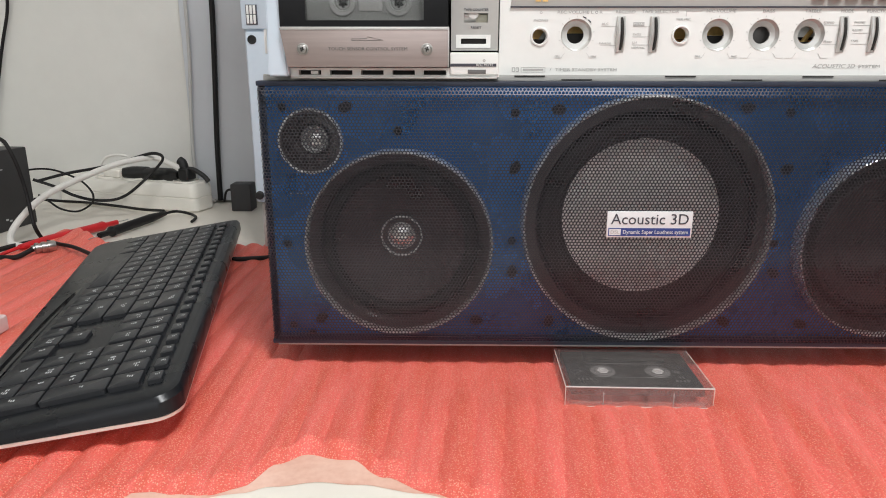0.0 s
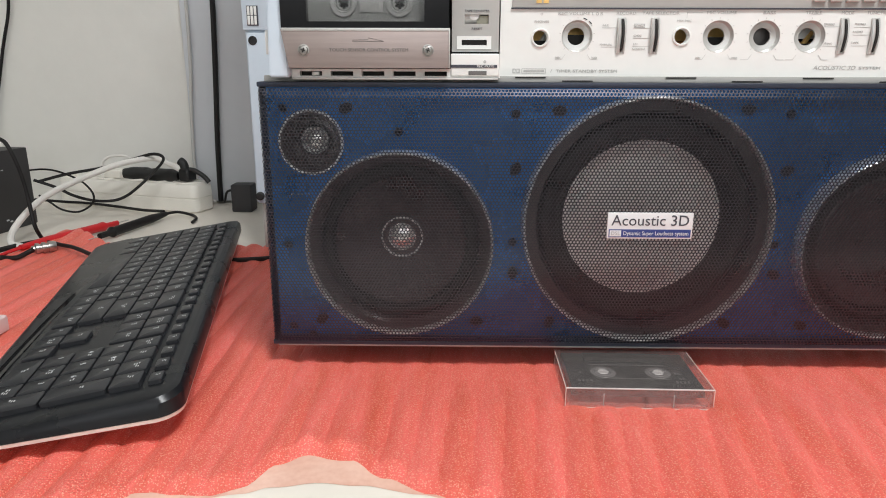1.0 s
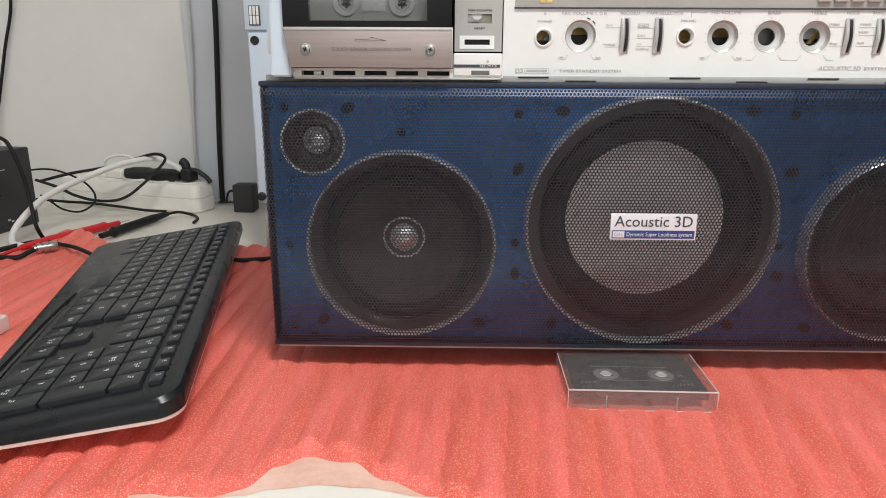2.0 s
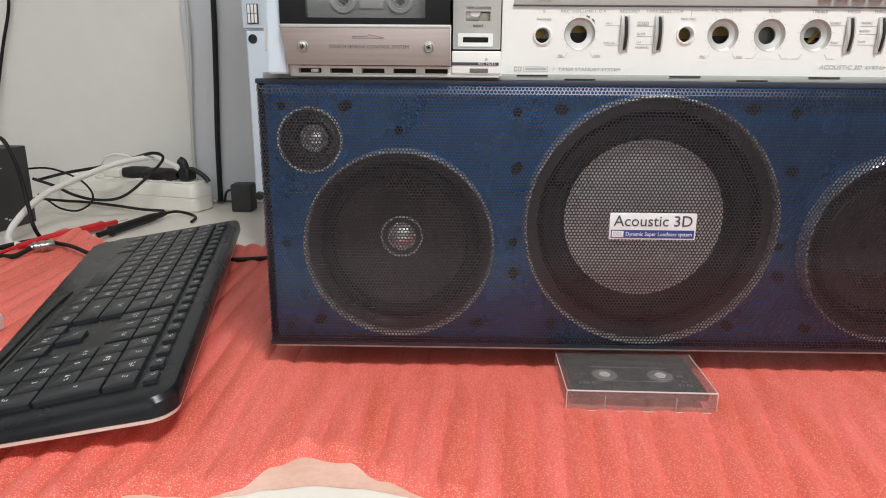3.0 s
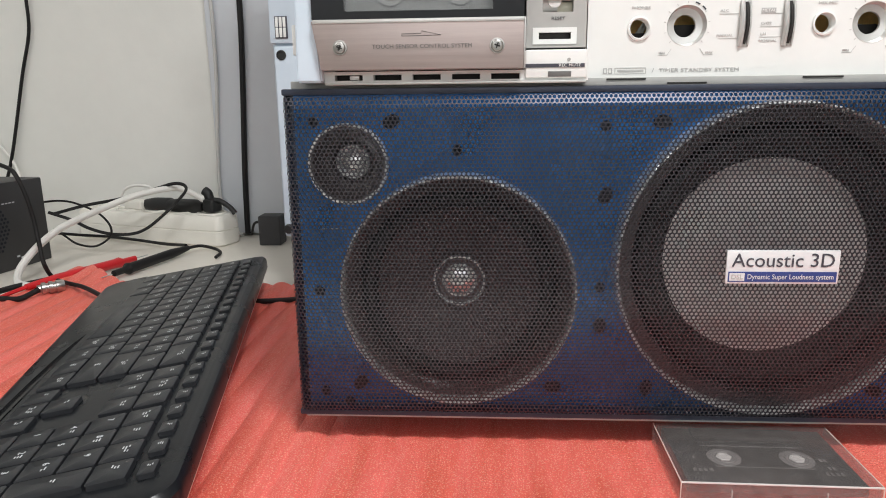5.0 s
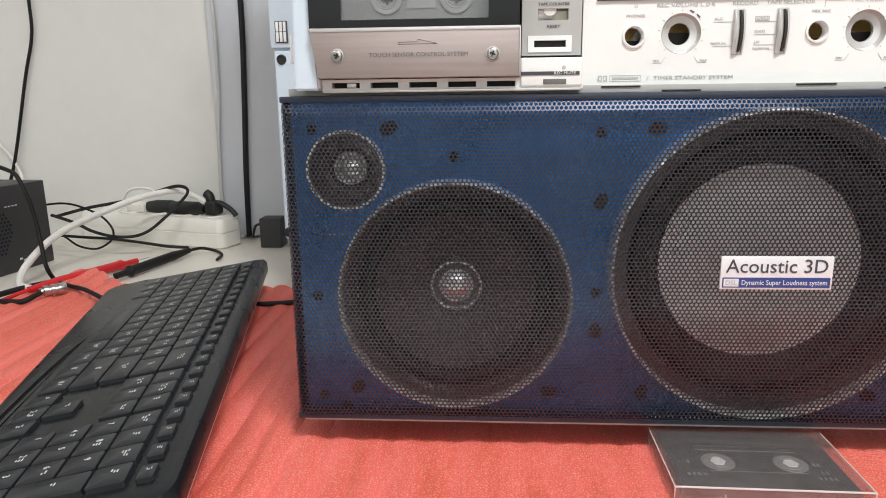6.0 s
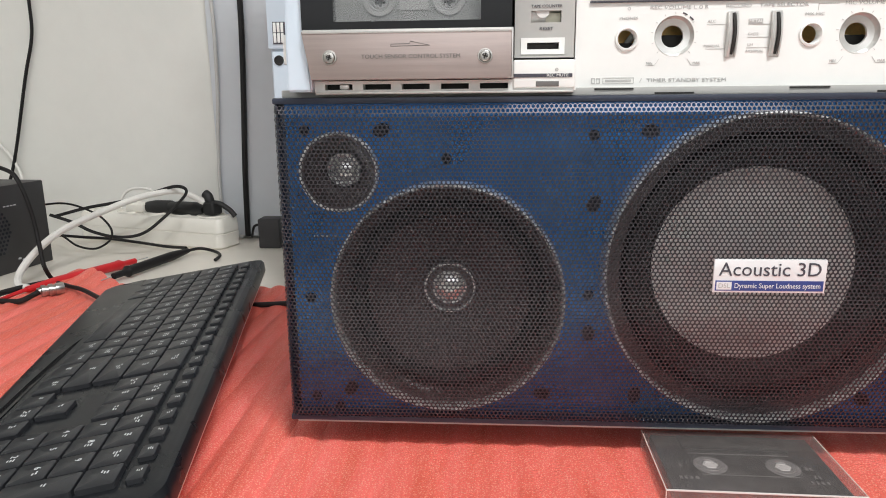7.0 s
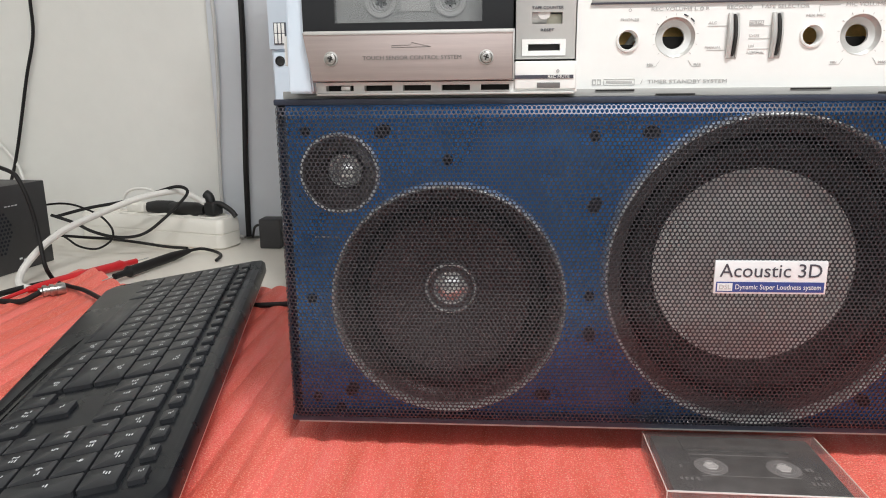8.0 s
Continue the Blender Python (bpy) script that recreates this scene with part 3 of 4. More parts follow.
for k, gx in enumerate((0.215, 0.252, 0.333, 0.385, 0.440, 0.50)):
    part("base_clip", bar(gx - 0.012, gx + 0.012, 0.0112, 0.0125, BZ1 + (0.0005 if k % 2 else 0.0032), BZ1 + (0.0015 if k % 2 else 0.0042), 0.0003), M_INSIDEDARK, unit)
# Chassis inside; the shade behind the panel is in its near-black colour.
part("rear_shell", bar(0.0075, BW - 0.01, 0.045, 0.15, PZ0, PTOP, 0.003), M_INSIDEDARK, unit, "inside of the chassis, shade put into its colour")
KNOBS = ((0.2501, 0.2664), (0.3591, 0.2665), (0.3946, 0.2665), (0.4293, 0.2665))
JACKS = ((0.2217, 0.2651), (0.3308, 0.2664))
SLIDES = (0.2841, 0.3098, 0.4543, 0.4780)
holes = [(x, z, 0.0118) for x, z in KNOBS] + [(x, z, 0.0072) for x, z in JACKS] + [(x - 0.0032, x + 0.0032, 0.2535, 0.2802) for x in SLIDES]
panel = part("front_panel", sheet_with_holes(0.1905, BW - 0.012, PZ0 + 0.0002, PTOP, PY, holes, 0.006), M_WHITE, unit, "white front panel with printed scales", smooth=False)
random.seed(4)
for x, z in KNOBS:
    dish = part("knob_recess", lathe([(0.0119, 0.0002), (0.0114, -0.0012), (0.0106, -0.004), (0.0066, -0.0045), (0.0064, -0.006)], facing(x, PY, z), 48), M_SILVER, panel, "silver-grey dish with an empty hole")
    for k in range(11):
        a = radians(-45 + 27 * k)
        tick = bar(-0.00012, 0.00012, PY - 0.0003, PY, 0.0128, 0.0140)
        tick.transform(Matrix.Translation((x, 0, z)) @ Matrix.Rotation(radians(90) - a, 4, "Y"))
        part("tick", tick, M_INKGREY, panel)
    for s, t in ((-1, "MIN"), (1, "MAX")):
        lead = tube([(x + s * 0.0085, PY - 0.0002, z - 0.0135), (x + s * 0.0110, PY - 0.0002, z - 0.0172), (x + s * 0.0165, PY - 0.0002, z - 0.0172)], 0.00014, 4, 1)
        part("scale_line", lead, M_INKGREY, panel)
        if x < 0.38:
            words(t, 0.0021, x + s * 0.0142, PY, z - 0.0160, M_INKGREY, panel)
for x, z in JACKS:
    part("socket_ring", lathe([(0.0073, 0.0), (0.0070, 0.0012), (0.0060, 0.0014), (0.0055, 0.0004), (0.0054, -0.006)], facing(x, PY, z), 40), M_WHITE, panel)
for x in SLIDES:
    slide = part("slide_switch", bar(x - 0.0034, x + 0.0034, PY - 0.0004, PY + 0.004, 0.2532, 0.2804, 0.0008), M_SILVER, panel, "silver slide switch frame")
    # Raised near-black tube; the dark of the slot is painted, not cut.
    cap = bmesh.new()
    tube([(x + 0.0001 + 0.0010 * math.sin(math.pi * i / 12), PY - 0.0008 - 0.0022 * math.sin(math.pi * i / 12), 0.2552 + 0.0238 * i / 12) for i in range(13)], 0.0011, 8, 1, cap)
    part("slot", cap, M_INSIDEDARK, slide)
    side = bmesh.new()
    tube([(x - 0.0020, PY - 0.0004 - 0.0024 * math.sin(math.pi * i / 12), 0.2540 + 0.0256 * i / 12) for i in range(13)], 0.0015, 10, 1, side)
    tube([(x + 0.0026, PY - 0.0004 - 0.0022 * math.sin(math.pi * i / 12), 0.2545 + 0.0246 * i / 12) for i in range(13)], 0.0008, 8, 1, side)
    part("runner", side, M_SILVER, slide)
# what shows through the holes
part("circuit_board", bar(0.2, 0.5, 0.034, 0.0355, 0.2405, 0.2635), M_PCB, unit, "brown circuit board")
part("metal_bracket", bar(0.2, 0.412, 0.036, 0.037, 0.2640, 0.2850), M_COPPER, unit, "yellowish metal bracket")
part("metal_bracket", bar(0.424, 0.456, 0.030, 0.031, 0.2655, 0.2850), M_WHITE, unit)
for x in (0.246, 0.2535, 0.329, 0.334, 0.357, 0.363, 0.427, 0.432, 0.222):
    h = random.uniform(0.006, 0.014)
    part("component", lathe([(0, h), (0.0016, h), (0.0020, h - 0.0006), (0.0020, 0), (0, 0)], pose(x, random.uniform(0.0275, 0.031), 0.256 + random.uniform(-0.004, 0.004), 0, random.uniform(-50, 50), 0), 12), random.choice((M_COPPER, M_INSIDEDARK, M_SILVER)), unit)
# Blocks added behind the holes, near-black in most, to darken their lower halves.
for x, z0, z1, mt in ((0.2501, 0.2540, 0.2680, M_INSIDEDARK), (0.3591, 0.2545, 0.2665, M_INSIDEDARK), (0.3980, 0.2540, 0.2760, M_HUBDARK), (0.4330, 0.2520, 0.2618, M_INSIDEDARK), (0.2217, 0.2600, 0.2635, M_INSIDEDARK)):
    part("hole_block", bar(x - 0.010, x + 0.010, 0.0255, 0.0325, z0, z1, 0.0012), mt, unit)
# print
for t, s, x, z, w in (("REC VOLUME L    R", 0.0030, 0.2520, 0.2829, 0.0345), ("RECORD", 0.0030, 0.2870, 0.2832, 0.0148), ("TAPE SELECTOR", 0.0030, 0.3135, 0.2834, 0.0285), ("MIC VOLUME", 0.0030, 0.3600, 0.2838, 0.0225), ("BASS", 0.0030, 0.3962, 0.2838, 0.0092), ("TREBLE", 0.0030, 0.4300, 0.2838, 0.0122), ("MODE", 0.0030, 0.4558, 0.2838, 0.0095), ("FUNCTION", 0.0030, 0.4800, 0.2838, 0.0180),
                      ("PHONES", 0.0024, 0.2222, 0.2770, 0.0110), ("MIX MIC", 0.0024, 0.3318, 0.2778, 0.0110), ("/", 0.0036, 0.2312, 0.2402, 0.0014), ("TIMER STANDBY SYSTEM", 0.0032, 0.2590, 0.2402, 0.0480), ("ALC", 0.0022, 0.2718, 0.2745, 0.0050), ("MANUAL", 0.0022, 0.2728, 0.2602, 0.0095), ("NORMAL", 0.0022, 0.2985, 0.2568, 0.0105), ("LH", 0.0022, 0.2955, 0.2607, 0.0030), ("CrO2", 0.0022, 0.2968, 0.2668, 0.0062), ("STEREO", 0.0022, 0.4430, 0.2755, 0.0080), ("MONO", 0.0022, 0.4440, 0.2612, 0.0062), ("PHONO", 0.0022, 0.4665, 0.2757, 0.0080), ("RADIO", 0.0022, 0.4655, 0.2700, 0.0075), ("TAPE", 0.0022, 0.4645, 0.2620, 0.0060)):
    words(t, s, x, PY, z, M_INKGREY, panel, width=w)
words("ACOUSTIC 3D", 0.0042, 0.4515, PY, 0.2432, M_INKGREY, panel, width=0.0330, shear=0.2)
words("SYSTEM", 0.0032, 0.4790, PY, 0.2431, M_INKGREY, panel, width=0.0165)
part("print_block", bar(0.2935, 0.3020, PY - 0.0003, PY, 0.2728, 0.2757), M_INKGREY, panel)
words("METAL", 0.0024, 0.2978, PY - 0.0002, 0.2742, M_WHITE, panel, width=0.0078)
for x0, x1, z in ((0.2690, 0.2805, 0.2727), (0.2690, 0.2805, 0.2585), (0.2935, 0.3062, 0.2725), (0.2935, 0.3062, 0.2650), (0.2935, 0.3062, 0.2590), (0.4395, 0.4508, 0.2738), (0.4395, 0.4508, 0.2594), (0.4620, 0.4746, 0.2735), (0.4620, 0.4746, 0.2678), (0.4620, 0.4746, 0.2598)):
    part("print_line", bar(x0, x1, PY - 0.0003, PY, z - 0.00012, z + 0.00012), M_INKGREY, panel)
part("print_line", bar(0.3335, 0.3455, PY - 0.0003, PY, 0.2837, 0.28395), M_INKGREY, panel)
part("print_line", bar(0.3335, 0.33375, PY - 0.0003, PY, 0.2800, 0.28395), M_INKGREY, panel)
part("headphone_mark", lathe([(0.0006, 0.0003), (0.0010, 0.0003)], facing(0.2222, PY, 0.2826), 14), M_INKGREY, panel)
part("balance_mark", lathe([(0.0007, 0.0003), (0.0012, 0.0003)], facing(0.2648, PY, 0.2829), 14), M_INKGREY, panel)
for a0 in (60, 40):
    arc = tube([(0.2501 + 0.0140 * math.cos(radians(a0 + i * 2)), PY - 0.0002, 0.2664 + 0.0140 * math.sin(radians(a0 + i * 2))) for i in range(7)], 0.0004, 6, 1)
    part("scale_arc", arc, M_INKDARK, panel)
# logo: two facing halves and a bar in a box
for s in (-1, 1):
    half = sheet_with_holes(0.2036 + s * 0.0016 - 0.0012, 0.2036 + s * 0.0016 + 0.0012, 0.2385, 0.2420, PY - 0.0003, [(0.2036 + s * 0.0016 - s * 0.0002 - 0.0007, 0.2036 + s * 0.0016 - s * 0.0002 + 0.0007, 0.2391, 0.2414)], 0.0003)
    part("logo_half", half, M_INKGREY, panel, smooth=False)
part("logo_box", sheet_with_holes(0.2080, 0.2270, 0.2384, 0.2421, PY - 0.0003, [(0.20825, 0.22675, 0.23865, 0.24185)], 0.0003), M_INKGREY, panel, smooth=False)
part("logo_bar", bar(0.2095, 0.2255, PY - 0.0003, PY, 0.2396, 0.2409), M_INKGREY, panel)
# dial strip over the panel
part("dial_strip", bar(0.1992, BW - 0.02, PY - 0.0012, PY + 0.001, 0.2872, 0.318, 0.0005), M_GREYP, panel, "grey dial strip")
part("dial_edge", bar(0.1985, BW - 0.02, PY - 0.0016, PY + 0.001, 0.2862, 0.2872, 0.0002), M_INKDARK, panel)
for x in (0.2195, 0.2250):
    part("dial_mark", bar(x - 0.002, x + 0.002, PY - 0.0018, PY - 0.001, 0.2905, 0.2935), M_COPPER, panel)
for k in range(5):
    x = 0.432 + 0.0125 * k
    part("push_button", bar(x - 0.005, x + 0.005, PY - 0.004, PY, 0.2915, 0.2965, 0.0012, 3), M_SILVER, panel)

# cassette compartment
frame_l = bmesh.new()
for p in (((0.0125, 0.2350), (0.0285, 0.2350), (0.0235, 0.3000), (0.0215, PTOP), (0.0150, PTOP)),):
    f0 = [frame_l.verts.new((x, -0.0035, z)) for x, z in p]
    f1 = [frame_l.verts.new((x, 0.046, z)) for x, z in p]
    frame_l.faces.new(f0)
    frame_l.faces.new(f1[::-1])
    for i in range(len(p)):
        j = (i + 1) % len(p)
        frame_l.faces.new((f0[i], f0[j], f1[j], f1[i]))
bmesh.ops.bevel(frame_l, geom=frame_l.edges[:], offset=0.0012, segments=2, affect="EDGES")
part("side_cheek", frame_l, M_WHITECOOL, unit, "pale side cheek")
part("side_clip", bar(0.0085, 0.0125, 0.006, 0.020, 0.2520, 0.2700, 0.0008), M_WHITE, unit)
door = part("deck_door", bar(0.0292, 0.1508, -0.0085, 0.004, 0.2420, 0.2704, 0.0008), M_ALU, unit, "rosy brushed aluminium cassette door with two screws")
for v in door.data.vertices:
    w = v.co + root_pose(unit).translation
    if w.x < 0.06:
        v.co.x -= 0.0052 * (w.z - 0.2420) / 0.0296
part("door_edge", bar(0.0252, 0.1508, -0.0091, 0.002, 0.2688, 0.2711, 0.0005), M_SILVER, door, "bright top edge")
part("door_side", bar(0.1508, 0.1516, -0.0088, 0.004, 0.2420, 0.2711, 0.0002), M_SILVER, door)
words("TOUCH SENSOR CONTROL SYSTEM", 0.0034, 0.0905, -0.0086, 0.2552, M_INKMID, door, width=0.0595)
arrow = tube([(0.0785, -0.0087, 0.2612), (0.0785, -0.0087, 0.2624), (0.0900, -0.0087, 0.2626), (0.0905, -0.0087, 0.2640), (0.1020, -0.0087, 0.2615), (0.0785, -0.0087, 0.2612)], 0.00018, 4, 1)
part("arrow_mark", arrow, M_INKMID, door)
for sx in (0.0412, 0.1350):
    scr = part("door_screw", lathe([(0.0045, 0.0), (0.0043, 0.0007), (0.0036, 0.0008), (0.0034, 0.0004), (0.0032, 0.0018), (0.0024, 0.0022), (0.0016, 0.0022), (0.0013, 0.0008), (0, 0.0008)], facing(sx, -0.0085, 0.2550), 28), M_STEEL, door, "steel cross-head screw")
    # Near-black bars paint the dark of the cross recess.
    for cr in (20, 110):
        q = bar(-0.0018, 0.0018, -0.0109, -0.0090, -0.00035, 0.00035)
        q.transform(Matrix.Translation((sx, 0, 0.2550)) @ Matrix.Rotation(radians(cr), 4, "Y"))
        part("cross_slot", q, M_INSIDEDARK, scr)
door_frame = sheet_with_holes(0.0245, 0.1508, 0.2711, PTOP, -0.0065, [(0.0440, 0.1325, 0.2758, PTOP - 0.01)], 0.008)
part("window_frame", door_frame, M_BLACKGLOSS, door, "glossy black window frame", smooth=False)
glass = part("window", bar(0.0430, 0.1335, -0.0055, -0.0045, 0.2748, PTOP - 0.009), M_DOORGLASS, door, "clear cassette window")
glass.visible_shadow = False
part("well", bar(0.0290, 0.1500, 0.0300, 0.0440, 0.2425, PTOP, 0.001), M_INSIDEDARK, unit)
tape = thing("cassette", (0.088, 0.012, 0.272), label="grey compact cassette inside the recorder's door", category="cassette")
tshell = part("shell", sheet_with_holes(0.0405, 0.1390, 0.2725, 0.3360, 0.0045, [(0.0705, 0.2895, 0.0058), (0.1130, 0.2895, 0.0058)], 0.0085), M_TAPEGREY, tape, "grey shell", smooth=False)
part("label_field", bar(0.083, 0.1005, 0.0040, 0.0046, 0.2830, 0.2990, 0.0002), M_GREYP, tape)
for hx in (0.0705, 0.1130):
    part("reel_halo", lathe([(0.0100, 0.0003), (0.0098, 0.0009), (0.0090, 0.0010), (0.0072, 0.0006), (0.0066, 0.0009), (0.0058, 0.0)], facing(hx, 0.0045, 0.2895), 40), M_TAPEHUB, tape)
    hub = lathe([(0.0057, -0.002), (0.0052, -0.001), (0.0042, -0.001), (0.0040, -0.006)], facing(hx, 0.0045, 0.2895), 36)
    for k in range(6):
        a = radians(60 * k)
        bar(hx + 0.0036 * math.cos(a) - 0.0006, hx + 0.0036 * math.cos(a) + 0.0006, 0.006, 0.010, 0.2895 + 0.0036 * math.sin(a) - 0.0006, 0.2895 + 0.0036 * math.sin(a) + 0.0006, 0, 2, hub)
    part("hub", hub, M_TAPEHUB, tape)
# ledge under the door with cut-outs
lx = [(0.0345 + 0.0243 * k, 0.0345 + 0.0243 * k + 0.0175) for k in range(5)]
part("ledge", sheet_with_holes(0.0280, 0.1905, 0.2348, 0.2415, 0.0045, [(a, c, 0.2362, 0.2396) for a, c in lx] + [(0.166, 0.183, 0.2362, 0.2396)], 0.012), M_WHITE, unit, "white ledge with a row of cut-outs", smooth=False)
part("ledge_lip", bar(0.0290, 0.1890, 0.0015, 0.013, 0.2334, 0.2350, 0.0005), M_SILVER, unit)
# Near-black backing puts the shade behind the cut-outs into the colour.
part("ledge_inside", bar(0.029, 0.19, 0.012, 0.014, 0.2355, 0.2410), M_INSIDEDARK, unit)
part("plug_in_ledge", bar(0.0440, 0.0500, 0.0035, 0.008, 0.2365, 0.2393, 0.0008), M_SILVER, unit)
# counter column
col = part("counter_panel", sheet_with_holes(0.1530, 0.1893, 0.2545, PTOP, 0.0095, [(0.1628, 0.1812, 0.2752, 0.2820), (0.1605, 0.1802, 0.2592, 0.2635)], 0.01), M_GREYP, unit, "grey tape counter panel", smooth=False)
part("counter_wheel", bar(0.1700, 0.1812, 0.0155, 0.018, 0.2755, 0.2815, 0.0005), M_CREAM, col)
part("counter_gear", lathe([(0, 0.004), (0.0040, 0.004), (0.0042, 0.0), (0, 0.0)], facing(0.1700, 0.0145, 0.2818), 24), M_HUB, col)
part("counter_drum", lathe([(0, 0.009), (0.0044, 0.009), (0.0046, 0.0), (0, 0.0)], pose(0.1630, 0.016, 0.2800, 0, 90, 0), 24), M_HUB, col)
part("reset_surround", sheet_with_holes(0.1568, 0.1835, 0.2565, 0.2662, 0.0088, [(0.1606, 0.1801, 0.2594, 0.2634)], 0.004), M_WHITE, col, "white slot surround", smooth=False)
part("reset_slot", bar(0.1606, 0.1801, 0.0125, 0.014, 0.2594, 0.2634, 0.001), M_INSIDEDARK, col)
words("TAPE COUNTER", 0.0024, 0.1722, 0.0095, 0.2845, M_INKDARK, col, width=0.0190)
words("RESET", 0.0024, 0.1722, 0.0095, 0.2715, M_INKDARK, col, width=0.0082)
key = part("mute_key", bar(0.1522, 0.1898, 0.0025, 0.020, 0.2362, 0.2530, 0.0014, 3), M_WHITE, unit, "white record mute key")
part("mute_band", bar(0.1524, 0.1880, 0.0021, 0.0026, 0.2425, 0.2447), M_INKDARK, key)
words("REC MUTE", 0.0025, 0.1790, 0.0020, 0.2436, M_WHITE, key, width=0.0130)
part("mute_slot", bar(0.1660, 0.1800, 0.0020, 0.0026, 0.2370, 0.2402, 0.0002), M_INKMID, key)
part("mute_lamp", lathe([(0.0005, 0.0004), (0.0010, 0.0004), (0.0011, 0.0)], facing(0.1785, 0.0025, 0.2470), 14), M_INKGREY, key)

# ---- rear cabinet behind ----
rear = thing("rear_cabinet", (0.2, 0.44, 0.0), label="pale bluish-white plastic cabinet half with a jack socket", category="cabinet shell")
part("shell", bar(-0.1195, 0.55, 0.382, 0.47, 0.058, 0.60, 0.006, 3), M_WHITECOOL, rear)
part("step", bar(-0.1160, 0.54, 0.3765, 0.384, 0.0600, 0.2855, 0.002), M_WHITECOOL, rear)
part("upper_step", bar(-0.1200, 0.54, 0.3765, 0.384, 0.2885, 0.59, 0.002), M_WHITECOOL, rear)
part("jack_socket", lathe([(0.0058, 0.0), (0.0056, 0.0012), (0.0042, 0.0014), (0.0039, 0.0004), (0, 0.0004)], facing(-0.1078, 0.3765, 0.2755), 28), M_RUBBER, rear, "black jack socket")
part("jack_socket", lathe([(0.0058, 0.0), (0.0056, 0.004), (0.0042, 0.005), (0, 0.005)], facing(-0.1115, 0.3765, 0.0700), 28), M_RUBBER, rear)
slots = part("slot_field", bar(-0.1132, -0.0985, 0.3752, 0.3768, 0.2940, 0.3185, 0.0004), M_INKDARK, rear)
for i in range(3):
    for j in range(2):
        part("slot_bar", bar(-0.1122 + 0.0044 * i, -0.1090 + 0.0044 * i, 0.3745, 0.3755, 0.2952 + 0.0115 * j, 0.3060 + 0.0115 * j, 0.0004), M_WHITE, slots)
for fx in (-0.102, 0.5):
    part("foot", bar(fx - 0.012, fx + 0.012, 0.39, 0.46, -0.0152, 0.0585, 0.003), M_GREYP, rear)

# ---- cassette case ----
CM = pose(0.2384, -0.0805, -0.0013, 0, 0, -1.07)
case = thing("cassette_case", (0, 0, 0), label="clear plastic case holding a dark cassette, lying on the foam", category="cassette case", m=CM)
shell = bar(0, 0.109, 0, 0.070, 0, 0.0163, 0.0007)
shell_me = finish(shell, "clear_shell", M_CASE)
cs = new("clear_shell", shell_me)
cs.parent = case
cs.visible_shadow = False
tagged(cs, "clear plastic box")
t2 = part("tape_shell", bar(0.0052, 0.1038, 0.0046, 0.0680, 0.0072, 0.0140, 0.001), M_TAPE, case, "dark smoked cassette shell", local=True)
part("tape_ridge", bar(0.022, 0.086, 0.050, 0.0670, 0.0140, 0.0149, 0.0004), M_TAPE, t2, local=True)
for hx in (0.0335, 0.0760):
    part("hub", lathe([(0.0098, 0.0001), (0.0096, 0.0003), (0.0070, 0.0003), (0.0066, 0.0006), (0.0058, 0.0006), (0.0055, 0.0003), (0, 0.0003)], pose(hx, 0.032, 0.0140), 36), M_HUBDARK, t2, "grey hub", local=True)
    part("hub_centre", lathe([(0.0047, 0.0004), (0.0043, 0.0009), (0.0030, 0.0009), (0.0028, 0.0005), (0, 0.0005)], pose(hx, 0.032, 0.0140), 6), M_HUBDIM, t2, "dull grey hub centre", local=True)
for x0, x1, y0 in ((0.0120, 0.0136, 0.016), (0.0150, 0.0166, 0.016), (0.0180, 0.0196, 0.016), (0.0215, 0.0232, 0.016), (0.086, 0.0874, 0.015), (0.0888, 0.0900, 0.015), (0.0915, 0.0930, 0.015), (0.0945, 0.0958, 0.015), (0.090, 0.0912, 0.021), (0.0925, 0.0937, 0.021), (0.0885, 0.0900, 0.030), (0.0910, 0.0925, 0.030), (0.0150, 0.0165, 0.030)):
    part("print_bar", bar(x0, x1, y0, y0 + 0.0032, 0.0140, 0.0142), M_HUBDARK, t2, local=True)
part("label_line", bar(0.024, 0.084, 0.0455, 0.0462, 0.0140, 0.0142), M_HUBDARK, t2, local=True)
part("label_line", bar(0.026, 0.082, 0.0215, 0.0219, 0.0140, 0.0142), M_HUBDARK, t2, local=True)
for x in (0.0285, 0.0800):
    part("hinge_rib", bar(x - 0.0004, x + 0.0004, 0.0006, 0.0016, 0.001, 0.0115, 0.0002), M_TAPEHUB, case, local=True)
# Pale bars put the bright edge lines of the clear case into colour.
for q in (bar(-0.0001, 0.0005, 0.0004, 0.0696, 0.0158, 0.0164, 0.0001), bar(0.1085, 0.1091, 0.0004, 0.0696, 0.0158, 0.0164, 0.0001), bar(0.0003, 0.1087, -0.0001, 0.0005, 0.0, 0.0006, 0.0001), bar(-0.0001, 0.0005, -0.0001, 0.0005, 0.0003, 0.0160, 0.0001), bar(0.1085, 0.1091, -0.0001, 0.0005, 0.0003, 0.0160, 0.0001)):
    part("edge_highlight", q, M_EDGELIGHT, case, "pale bar that puts the edge highlight into colour", local=True)
for q in (bar(0.0007, 0.0013, 0.0010, 0.0690, 0.0006, 0.0156), bar(0.1077, 0.1083, 0.0010, 0.0690, 0.0006, 0.0156), bar(0.0014, 0.1076, 0.0007, 0.0013, 0.0006, 0.0156)):
    part("inner_wall", q, M_CASEWALL, case, "hazy clear plastic wall", local=True).visible_shadow = False
part("tray_bar", bar(0.0035, 0.1055, 0.0016, 0.0030, 0.0016, 0.0032, 0.0003), M_CASE, case, local=True)
# Near-white bar painted as the bright line of the front top edge.
part("lid_highlight", bar(0.0003, 0.1087, -0.0002, 0.0007, 0.0156, 0.0165, 0.0002), M_HUB, case, local=True)
